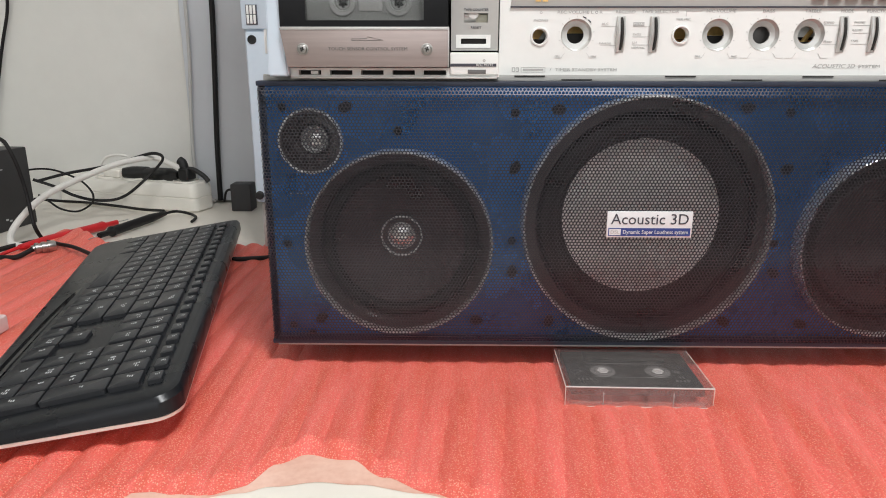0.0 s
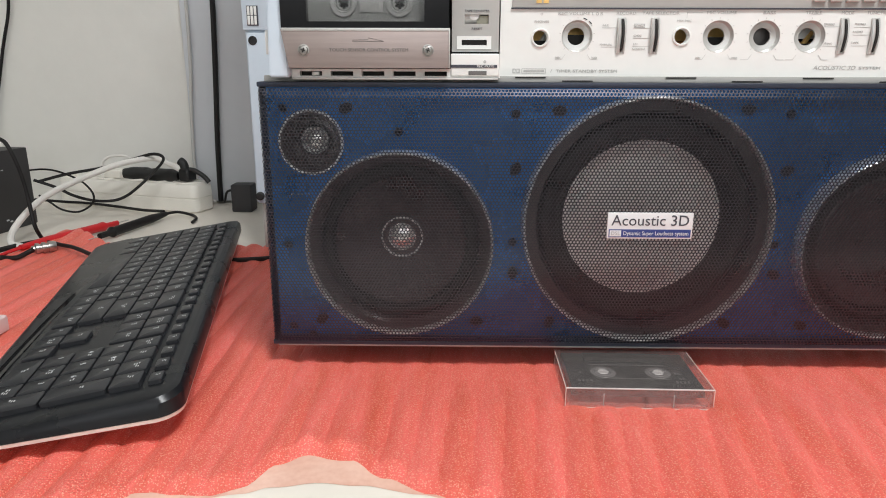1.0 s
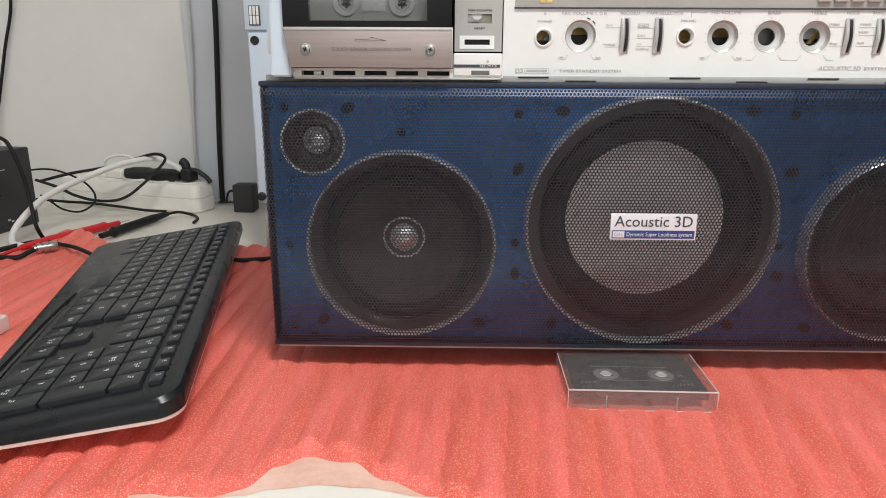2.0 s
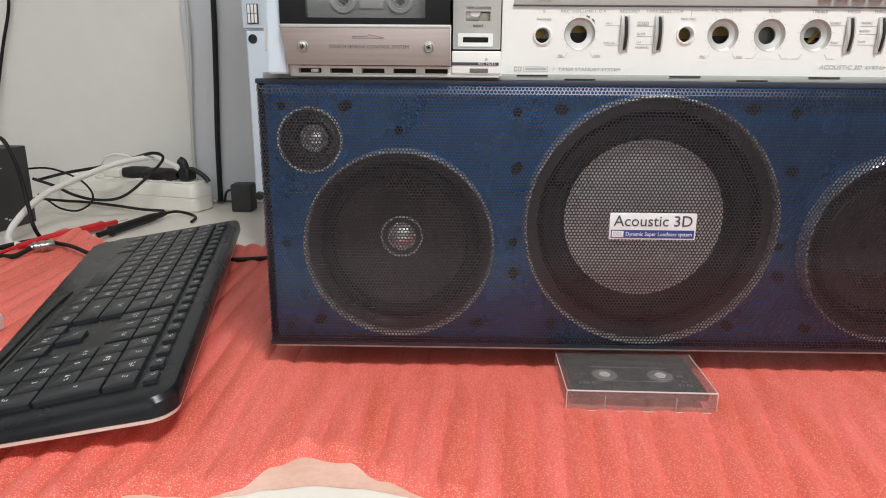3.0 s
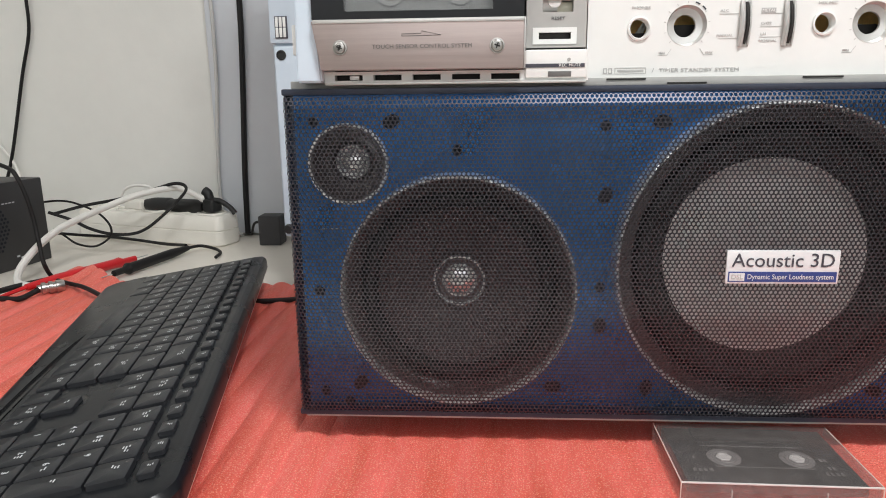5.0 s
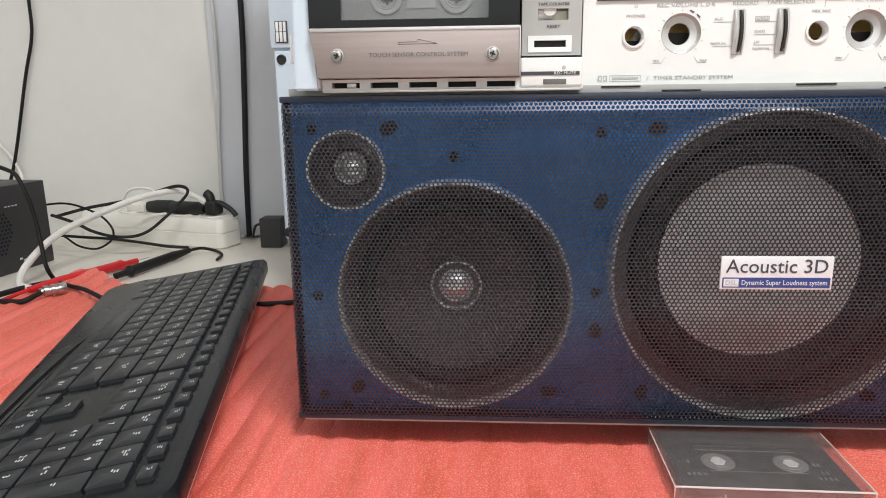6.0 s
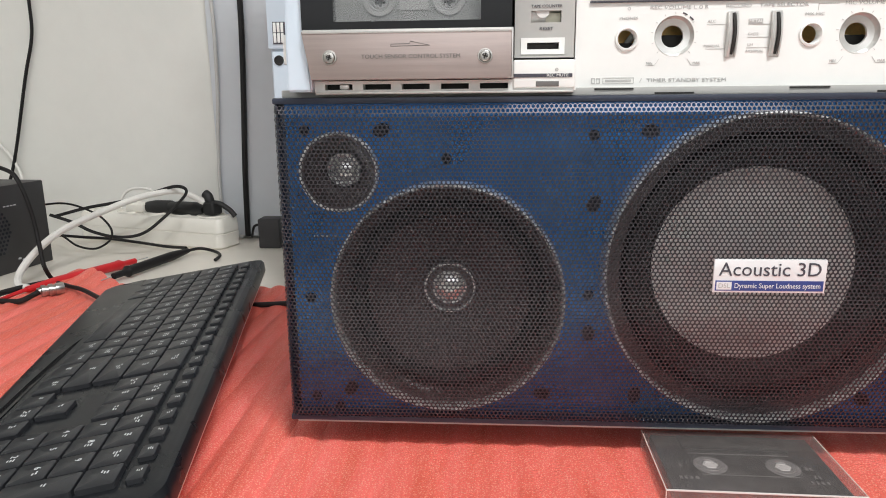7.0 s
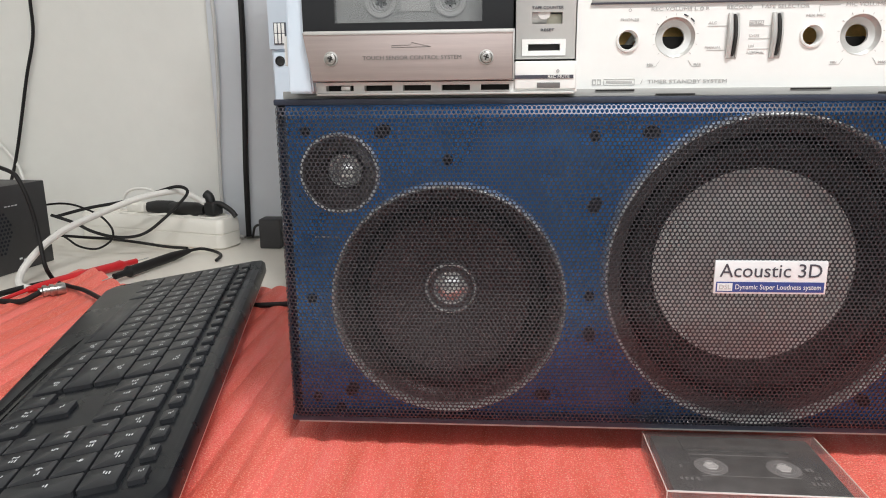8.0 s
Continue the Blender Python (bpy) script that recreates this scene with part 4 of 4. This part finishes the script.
fit_to_view(case)

# ---- keyboard ----
KL, KW0, KW1 = 0.532, 0.157, 0.186
kb = thing("keyboard", (-0.0232, -0.1375, 0.0), rz=103.0, label="black multimedia keyboard with glossy palm rest, lying on the foam", category="keyboard")


def kb_width(x):
    return KW0 + (KW1 - KW0) * x / KL


def kb_under(y):
    return 0.0165 - 0.0150 * y / 0.175


def kb_top(y):
    return 0.0370 - 0.0235 * min(1.0, y / 0.165)


def kb_outline(inset, seg=8):
    pts = []
    for cx, cy, a0, r in ((KL, 1, 0, 0.03), (0, 1, 90, 0.02), (0, 0, 180, 0.018), (KL, 0, 270, 0.009)):
        x = cx - inset - r if cx else inset + r
        y = (kb_width(cx) - inset - r) if cy else inset + r
        for k in range(seg + 1):
            a = radians(a0 + 90 * k / seg)
            pts.append((x + r * math.cos(a), y + r * math.sin(a)))
    return pts


def kb_loft(rows, cap=True):
    b = bmesh.new()
    loops = []
    for inset, fz in rows:
        loops.append([b.verts.new((x, y, fz(y))) for x, y in kb_outline(inset)])
    for p, q in zip(loops, loops[1:]):
        for i in range(len(p)):
            j = (i + 1) % len(p)
            b.faces.new((p[i], p[j], q[j], q[i]))
    b.faces.new(loops[0][::-1])
    if cap:
        b.faces.new(loops[-1])
    return b


part("base_shell", kb_loft([(0.006, lambda y: kb_under(y) - 0.0005), (0.0006, lambda y: kb_under(y) + 0.002), (0.0, lambda y: kb_under(y) + 0.0048)]), M_STRIP, kb, "off-white lower shell", local=True)
part("body", kb_loft([(0.0012, lambda y: kb_under(y) + 0.0042), (-0.0004, lambda y: kb_under(y) + 0.0055), (0.0004, lambda y: kb_top(y) - 0.005), (0.003, lambda y: kb_top(y) - 0.0012), (0.007, kb_top)]), M_KEYBODY, kb, "black upper body", local=True)
for fx in (0.12, 0.45):
    part("foot", bar(fx - 0.014, fx + 0.014, 0.030, 0.040, -0.0030, 0.0165, 0.001), M_KEYBODY, kb, local=True)
    part("foot", bar(fx - 0.014, fx + 0.014, 0.128, 0.136, -0.0030, 0.006, 0.001), M_KEYBODY, kb, local=True)
rest = bmesh.new()
prev = None
for i in range(41):
    x = 0.010 + (KL - 0.020) * i / 40
    w = kb_width(x)
    edge = 0.141 + 0.004 * math.sin(math.pi * i / 40)
    ring = [rest.verts.new((x, edge + (w - 0.003 - edge) * k / 8, kb_top(edge + (w - edge) * k / 8) + 0.0012 - 0.0045 * (k / 8) ** 3)) for k in range(9)]
    if prev:
        for k in range(8):
            rest.faces.new((prev[k], ring[k], ring[k + 1], prev[k + 1]))
    prev = ring
part("palm_rest", rest, M_KEYGLOSS, kb, "glossy black palm rest", local=True)
for x0, x1, y0 in ((0.035, 0.075, 0.1615), (0.03, 0.05, 0.1560)):
    lw = bar(x0, x1, y0, y0 + 0.0016, kb_top(y0) + 0.0003, kb_top(y0) + 0.0008)
    part("printed_bar", lw, M_GREYP, kb, local=True)

U = 0.0216
SLOPE = math.degrees(math.atan2(-0.0235, 0.165))
KEYMESH = {}


def key_mesh(w, d, h=0.0034, inset=0.0009, mat=M_KEY):
    k = (round(w, 5), round(d, 5), round(h, 5))
    if k not in KEYMESH:
        b = bmesh.new()
        loops = []
        for ins, z in ((0.0002, -0.002), (0.0003, h * 0.45), (inset * 0.45, h * 0.88), (inset, h)):
            x, y, r = w / 2 - ins, d / 2 - ins, 0.0010
            pts = []
            for sx, sy in ((1, 1), (-1, 1), (-1, -1), (1, -1)):
                e = ((sx * x, sy * (y - r)), (sx * (x - r), sy * y))
                pts += e if sx * sy > 0 else e[::-1]
            loops.append([b.verts.new((px, py, z)) for px, py in pts])
        for p, q in zip(loops, loops[1:]):
            for i in range(8):
                b.faces.new((p[i], p[(i + 1) % 8], q[(i + 1) % 8], q[i]))
        c = b.verts.new((0, 0, h - 0.0005))
        for i in range(8):
            b.faces.new((loops[-1][i], loops[-1][(i + 1) % 8], c))
        KEYMESH[k] = finish(b, "key", mat)
    return KEYMESH[k]


LEGMESH = {}


def legend_mesh(k):
    """Small strokes of print that cannot be read, or a digit of the number pad."""
    if k not in LEGMESH:
        if isinstance(k, str):
            c = bpy.data.curves.new("letters", "FONT")
            c.body, c.size, c.extrude, c.align_x, c.align_y = k, 0.0044, 0.0001, "CENTER", "CENTER"
            c.resolution_u = 2
            t = bpy.data.objects.new("letters", c)
            me = bpy.data.meshes.new_from_object(t)
            bpy.data.objects.remove(t)
            bpy.data.curves.remove(c)
            me.transform(pose(0, 0, 0.0001, 0, 0, 180))
            me.materials.append(M_LEGEND)
            LEGMESH[k] = me
        else:
            rnd = random.Random(k)
            b = bmesh.new()
            for n in range(rnd.choice((2, 3, 3))):
                cx, cy = rnd.uniform(-0.0009, 0.0009), -0.0012 + 0.0013 * n
                w = rnd.uniform(0.0006, 0.0013)
                bar(cx - w, cx + w, cy - 0.0003, cy + 0.0003, 0, 0.0002, 0, 2, b)
            LEGMESH[k] = finish(b, "legend", M_LEGEND, False)
    return LEGMESH[k]


def put_key(x, y, w, d, h=0.0034, marks=1, digit=""):
    o = new("key", key_mesh(w, d, h))
    o.parent = kb
    o.matrix_basis = pose(x, y, kb_top(y) + 0.0004, SLOPE, 0, 0) @ pose(0, 0, 0, random.uniform(-0.6, 0.6), random.uniform(-0.6, 0.6), 0)
    for n in range(marks):
        q = new("legend", legend_mesh(digit if digit and n == 0 else random.randrange(14)))
        q.parent = o
        k = 0.5 if h < 0.003 else 1.0
        q.matrix_basis = pose(0.0028 * k - 0.0052 * n, -0.0022 * k, h + 0.0001, 0, 0, 0) @ Matrix.Scale(0.9 if k < 1 else 1.3, 4)
    return o


random.seed(11)
Y0, X0 = 0.0285, 0.022
rows = []
for r in range(5):
    row = []
    # number pad, nearest block
    if r == 0:
        row += [(0, 1), (1, 1), (2, 1), (3, 1)]
    elif r in (1, 2, 3):
        row += [(1, 1), (2, 1), (3, 1)]
    else:
        row += [(1, 1), (2, 2)]
    # middle block
    if r in (0, 1):
        row += [(4.2, 1), (5.2, 1), (6.2, 1)]
    elif r == 3:
        row += [(5.2, 1)]
    elif r == 4:
        row += [(4.2, 1), (5.2, 1), (6.2, 1)]
    widths = {0: [2] + [1] * 13, 1: [1.5] + [1] * 12 + [1.5], 2: [2.25] + [1] * 11 + [1.75], 3: [2.75] + [1] * 10 + [2.25], 4: [1.25, 1.25, 1.25, 1.25, 6.25, 1.25, 1.25, 1.25]}[r]
    u = 7.4
    for w in widths:
        row.append((u, w))
        u += w
    for u, w in row:
        digit = {1: "987", 2: "654", 3: "321"}.get(r, "   ")[int(u) - 1] if 1 <= u <= 3 else ""
        put_key(X0 + U * (u + w / 2), Y0 + U * (r + 0.5), U * w - 0.0006, U - 0.0006, marks=0 if w > 5 else (2 if (u + r) % 2 > 0.9 else 1), digit=digit.strip())
for r in (1, 3):
    put_key(X0 + U * 0.5, Y0 + U * (r + 1.0), U - 0.0006, 2 * U - 0.0006)
for k in range(21):
    put_key(X0 + 0.008 + 0.0232 * k, 0.0195, 0.0150, 0.0098, 0.0026)
# Scaled less, about the same camera place, to fit the view.
kb.matrix_basis = Matrix.Translation(CAM_MEAN) @ Matrix.Scale(1.033, 4) @ Matrix.Translation(-CAM_MEAN) @ kb.matrix_basis

# ---- red and black test leads ----
def lead(name, mat, tip, butt, label, r):
    o = thing(name, butt, label=label, category="test lead", group="test leads")
    a, c = Vector(butt), Vector(tip)
    d = c - a
    prof = lambda t: 0.55 + 0.45 * min(1, t * 4) if t < 0.8 else (1.15 if t < 0.86 else 0.62)
    part("grip", tube([a + d * k / 24 for k in range(25)], r, 14, 1, taper=prof), mat, o)
    part("tip", tube([c, c + d.normalized() * 0.022], 0.0009, 8, 1), M_CHROME, o, "bare metal tip")
    return o


red = lead("test_lead", M_RED, (-0.3730, 0.4880, 0.0045), (-0.4310, 0.3350, 0.0050), "red test probe lying on the workbench", 0.0066)
part("wire", tube([(-0.431, 0.335, 0.005), (-0.440, 0.310, 0.002), (-0.445, 0.285, 0.0), (-0.470, 0.245, -0.001)], 0.0026, 8), M_RED, red)
blk = lead("test_lead", M_CABLEB, (-0.3560, 0.4000, 0.0050), (-0.3220, 0.5500, 0.0060), "black test probe lying on the workbench", 0.0070)
part("wire", tube([(-0.322, 0.550, 0.006), (-0.312, 0.574, 0.004), (-0.286, 0.566, 0.001), (-0.270, 0.545, 0.0), (-0.267, 0.519, -0.001)], 0.0024, 8), M_CABLEB, blk)
fit_to_view(red)
fit_to_view(blk)

# ---- power strip with plugs ----
PS = pose(-0.288, 0.595, -0.004, 0, 0, 163.5)
strip = thing("power_strip", (0, 0, 0), label="white multi-socket power strip with black plugs in it", category="power strip", m=PS)


def strip_loft():
    b = bmesh.new()
    loops = []
    for ins, z in ((0.003, 0.0), (0.0, 0.003), (0.0, 0.024), (0.0012, 0.0245), (0.0012, 0.026), (0.0, 0.0265), (0.001, 0.044), (0.0035, 0.0485), (0.007, 0.050)):
        x0, x1, y0, y1, r = ins, 0.30 - ins, -0.056 + ins, -ins, 0.013 - ins * 0.5
        lp = []
        for cx, cy, a0 in ((x1 - r, y1 - r, 0), (x0 + r, y1 - r, 90), (x0 + r, y0 + r, 180), (x1 - r, y0 + r, 270)):
            for k in range(7):
                a = radians(a0 + 15 * k)
                lp.append(b.verts.new((cx + r * math.cos(a), cy + r * math.sin(a), z)))
        loops.append(lp)
    for p, q in zip(loops, loops[1:]):
        for i in range(len(p)):
            b.faces.new((p[i], p[(i + 1) % len(p)], q[(i + 1) % len(p)], q[i]))
    b.faces.new(loops[0][::-1])
    b.faces.new(loops[-1])
    return b


body = part("strip_body", strip_loft(), M_STRIP, strip, local=True)
for k in range(5):
    cx = 0.036 + 0.056 * k
    part("socket", lathe([(0.0235, 0.0), (0.0230, 0.0018), (0.0205, 0.0020), (0.0200, -0.002), (0, -0.002)], pose(cx, -0.028, 0.0500), 36), M_STRIP, body, local=True)


def flat_plug(x0, x1, y, sag, label):
    n = 14
    part("plug", tube([(x0 + (x1 - x0) * i / n, y, 0.0600 - sag * (i / n) ** 2) for i in range(n + 1)], 0.0118, 16, 1, taper=lambda t: (0.55 + 0.45 * min(1, t * 5)) if t < 0.7 else 1.0 - 0.75 * (t - 0.7)), M_RUBBER, strip, label, local=True)


flat_plug(0.050, 0.118, -0.026, 0.0, "black flat mains plug lying on the socket")
flat_plug(0.106, 0.170, -0.030, 0.002, "black flat mains plug lying on the socket")
up = part("plug", bar(0.0235, 0.0445, -0.042, -0.016, 0.0515, 0.0740, 0.006, 3), M_RUBBER, strip, "black upright mains plug", local=True)
part("plug_neck", tube([(0.038, -0.029, 0.072), (0.041, -0.029, 0.082), (0.047, -0.029, 0.086)], 0.0075, 12, 5), M_RUBBER, up, local=True)
part("plug_wire", tube([(0.028, -0.028, 0.072), (0.018, -0.030, 0.070), (0.004, -0.034, 0.060), (-0.004, -0.036, 0.050)], 0.0042, 10, 6), M_RUBBER, up, local=True)
part("plug", bar(0.168, 0.205, -0.040, -0.014, 0.0505, 0.0660, 0.005, 3), M_STRIP, strip, "white mains plug", local=True)
fit_to_view(strip)

# ---- charcoal power supply at the side ----
psu = thing("power_supply", (-0.56, 0.43, 0.0), rz=0, label="charcoal box with perforated side, a bench power supply", category="power supply")
PQ = pose(-0.5215, 0.5240, -0.004, 0, 0, -97.0)
pb = bar(0, 0.235, -0.10, 0, 0, 0.1225, 0.0022)
pb.transform(PQ)
pbody = part("case", pb, M_PSU, psu, "charcoal metal case")
for i in range(13):
    for j in range(11):
        u, z = 0.062 + 0.0062 * i + 0.0031 * (j % 2), 0.030 + 0.0054 * j
        if (u - 0.105) ** 2 + (z - 0.060) ** 2 < 0.036 ** 2:
            # Near-black disc on the case; the hole's dark is painted.
            part("vent_hole", lathe([(0.0020, 0.0003), (0.0019, 0.0006), (0, 0.0004)], PQ @ pose(u, 0, z, -90, 0, 0), 8), M_BOLT_HOLE, pbody)
for i in range(4):
    q = bar(0.055 + 0.006 * i, 0.059 + 0.006 * i, -0.0001, 0.0004, 0.093, 0.0945)
    q.transform(PQ)
    part("printed_bar", q, M_LEGEND, pbody)
for i in range(2):
    q = bar(0.052 + 0.007 * i, 0.057 + 0.007 * i, -0.0001, 0.0004, 0.013 + 0.003 * i, 0.0155 + 0.003 * i)
    q.transform(PQ)
    part("printed_bar", q, M_LEGEND, pbody)
fit_to_view(psu)

# ---- wall adapter, frosted tray ----
ada = thing("power_adapter", (-0.214, 0.63, 0.0), label="small black plug-in adapter standing by the wall", category="adapter")
part("adapter_body", bar(-0.2320, -0.1965, 0.612, 0.645, -0.004, 0.0440, 0.003, 3), M_PSU, ada)
part("adapter_wire", tube([(-0.230, 0.640, 0.030), (-0.250, 0.650, 0.026), (-0.262, 0.668, 0.008), (-0.270, 0.688, 0.0)], 0.0021, 8), M_CABLEB, ada)
fit_to_view(ada)
tray = bar(-0.315, -0.2640, 0.005, 0.055, 0.0012, 0.0170, 0.003, 3)
fit_to_view(single("plastic_tray", tray, M_FROST, "small frosted translucent plastic box on the foam", "box"))


# ---- cables ----
def cable(name, points, r, mat, label, seg=10, flat=1.0):
    return fit_to_view(single(name, tube(points, r, seg, 10, None, flat), mat, label, "cable"))


cable("wall_cable", [(-0.2600, 0.684, 0.75), (-0.2605, 0.684, 0.50), (-0.2610, 0.684, 0.353), (-0.2660, 0.685, 0.24), (-0.2725, 0.685, 0.12), (-0.2755, 0.686, 0.04), (-0.2758, 0.685, 0.0015)], 0.0047, M_CABLEB, "thick black cable hanging down the wall")
cable("wall_cable", [(-0.3110, 0.6865, 0.75), (-0.3100, 0.6865, 0.45), (-0.3080, 0.6865, 0.353), (-0.3100, 0.6865, 0.25), (-0.3170, 0.6865, 0.15), (-0.3190, 0.6865, 0.06), (-0.308, 0.684, 0.012), (-0.282, 0.678, 0.001)], 0.0030, M_CABLEG, "thin grey cable hanging down the wall")
cable("wall_cable", [(-0.6050, 0.699, 0.70), (-0.6180, 0.699, 0.50), (-0.6225, 0.699, 0.40), (-0.6260, 0.699, 0.34), (-0.6480, 0.699, 0.27), (-0.6900, 0.695, 0.12), (-0.72, 0.68, 0.04), (-0.74, 0.66, 0.0015)], 0.0027, M_CABLEB, "black cable hanging down the wall")
cable("wall_cable", [(-0.80, 0.70, 0.26), (-0.73, 0.70, 0.18), (-0.68, 0.695, 0.115), (-0.66, 0.67, 0.03), (-0.655, 0.66, 0.0)], 0.0026, M_CABLEW, "thin white cable by the wall")
cable("wall_cable", [(-0.150, 0.674, 0.53), (-0.165, 0.676, 0.46), (-0.195, 0.68, 0.425), (-0.232, 0.683, 0.45), (-0.25, 0.684, 0.52)], 0.0028, M_CABLEB, "thin black cable looped near the wall")
# placed cables
cable("mains_cable", [(-0.433, 0.343, 0.0040), (-0.454, 0.353, 0.0060), (-0.464, 0.375, 0.0184), (-0.456, 0.400, 0.0399), (-0.451, 0.440, 0.0553), (-0.440, 0.470, 0.0646), (-0.427, 0.510, 0.0730), (-0.400, 0.550, 0.0852), (-0.371, 0.580, 0.0914), (-0.351, 0.600, 0.0907), (-0.333, 0.610, 0.0807), (-0.320, 0.615, 0.0712)], 0.0047, M_CABLEW, "thick white cable arching to the power strip")
cable("supply_cable", [(-0.500, 0.400, 0.1522), (-0.467, 0.385, 0.1453), (-0.455, 0.380, 0.1367), (-0.446, 0.380, 0.1119), (-0.440, 0.380, 0.0804), (-0.434, 0.375, 0.0494), (-0.428, 0.370, 0.0247), (-0.423, 0.377, 0.0050), (-0.384, 0.344, 0.0080), (-0.349, 0.320, 0.0100), (-0.309, 0.287, 0.0100), (-0.281, 0.266, 0.0080)], 0.0027, M_CABLEB, "black cable hanging over the charcoal box")
cable("plug_cable", [(-0.525, 0.535, 0.0639), (-0.493, 0.540, 0.0511), (-0.467, 0.540, 0.0381), (-0.435, 0.540, 0.0298), (-0.405, 0.545, 0.0289), (-0.383, 0.550, 0.0366), (-0.362, 0.560, 0.0538), (-0.345, 0.570, 0.0712), (-0.329, 0.575, 0.0894), (-0.332, 0.580, 0.0982), (-0.351, 0.585, 0.1003), (-0.386, 0.590, 0.0910), (-0.440, 0.590, 0.0764), (-0.494, 0.580, 0.0672), (-0.535, 0.560, 0.0569)], 0.0026, M_CABLEB, "looped black cable of a mains plug", flat=0.7)
cable("thin_cable", [(-0.541, 0.550, 0.0773), (-0.517, 0.550, 0.0792), (-0.495, 0.550, 0.0765), (-0.465, 0.545, 0.0672), (-0.445, 0.540, 0.0569), (-0.431, 0.535, 0.0411), (-0.435, 0.535, 0.0251), (-0.456, 0.530, 0.0129), (-0.480, 0.525, 0.0176), (-0.501, 0.530, 0.0287), (-0.520, 0.535, 0.0388)], 0.0016, M_CABLEB, "thin looped black cable")
cable("bench_cable", [(-0.594, 0.637, 0.0120), (-0.551, 0.648, 0.0060), (-0.498, 0.644, 0.0040), (-0.435, 0.620, 0.0030), (-0.375, 0.587, 0.0040), (-0.325, 0.551, 0.0100)], 0.0024, M_CABLEB, "thin dark cable lying on the workbench")
cable("probe_cable", [(-0.457, 0.297, 0.0040), (-0.453, 0.325, 0.0040), (-0.438, 0.351, 0.0050), (-0.428, 0.374, 0.0040), (-0.424, 0.394, 0.0040)], 0.0036, M_CABLEB, "black cable lying on the workbench")
cable("spiral_cable", [(-0.446, 0.600, 0.0662), (-0.445, 0.600, 0.0788), (-0.438, 0.600, 0.0895), (-0.423, 0.600, 0.0953), (-0.402, 0.600, 0.0944), (-0.391, 0.610, 0.0834)], 0.0022, M_CABLEW, "thin white cable by the power strip")
cable("keyboard_cable", [(-0.138, 0.285, 0.0040), (-0.114, 0.288, 0.0040), (-0.087, 0.298, 0.0030), (-0.068, 0.309, 0.0030)], 0.0030, M_CABLEB, "black cable lying on the pink foam")
coax = thing("coax_cable", (-0.44, 0.355, 0.0), label="black coaxial cable with a metal bayonet connector", category="cable")
part("wire", tube([(-0.448, 0.290, 0.0030), (-0.432, 0.293, 0.0030), (-0.408, 0.290, 0.0040), (-0.399, 0.303, 0.0080), (-0.394, 0.307, 0.0110)], 0.0032, 10), M_CABLEB, coax)
BN0, BN1 = Vector((-0.3996, 0.3102, 0.0095)), Vector((-0.3791, 0.3279, 0.0095))
part("connector", lathe([(0, 0), (0.0045, 0), (0.0048, 0.004), (0.0072, 0.005), (0.0072, 0.009), (0.0058, 0.0095), (0.0058, 0.012), (0.0074, 0.0125), (0.0074, 0.0165), (0.0060, 0.017), (0.0060, 0.0195), (0.0074, 0.020), (0.0074, 0.027), (0.0066, 0.029), (0.0052, 0.029), (0.0050, 0.024), (0, 0.024)], Matrix.Translation(BN0) @ (BN1 - BN0).to_track_quat("Z", "Y").to_matrix().to_4x4(), 24), M_STEEL, coax, "nickel bayonet connector")
fit_to_view(coax)
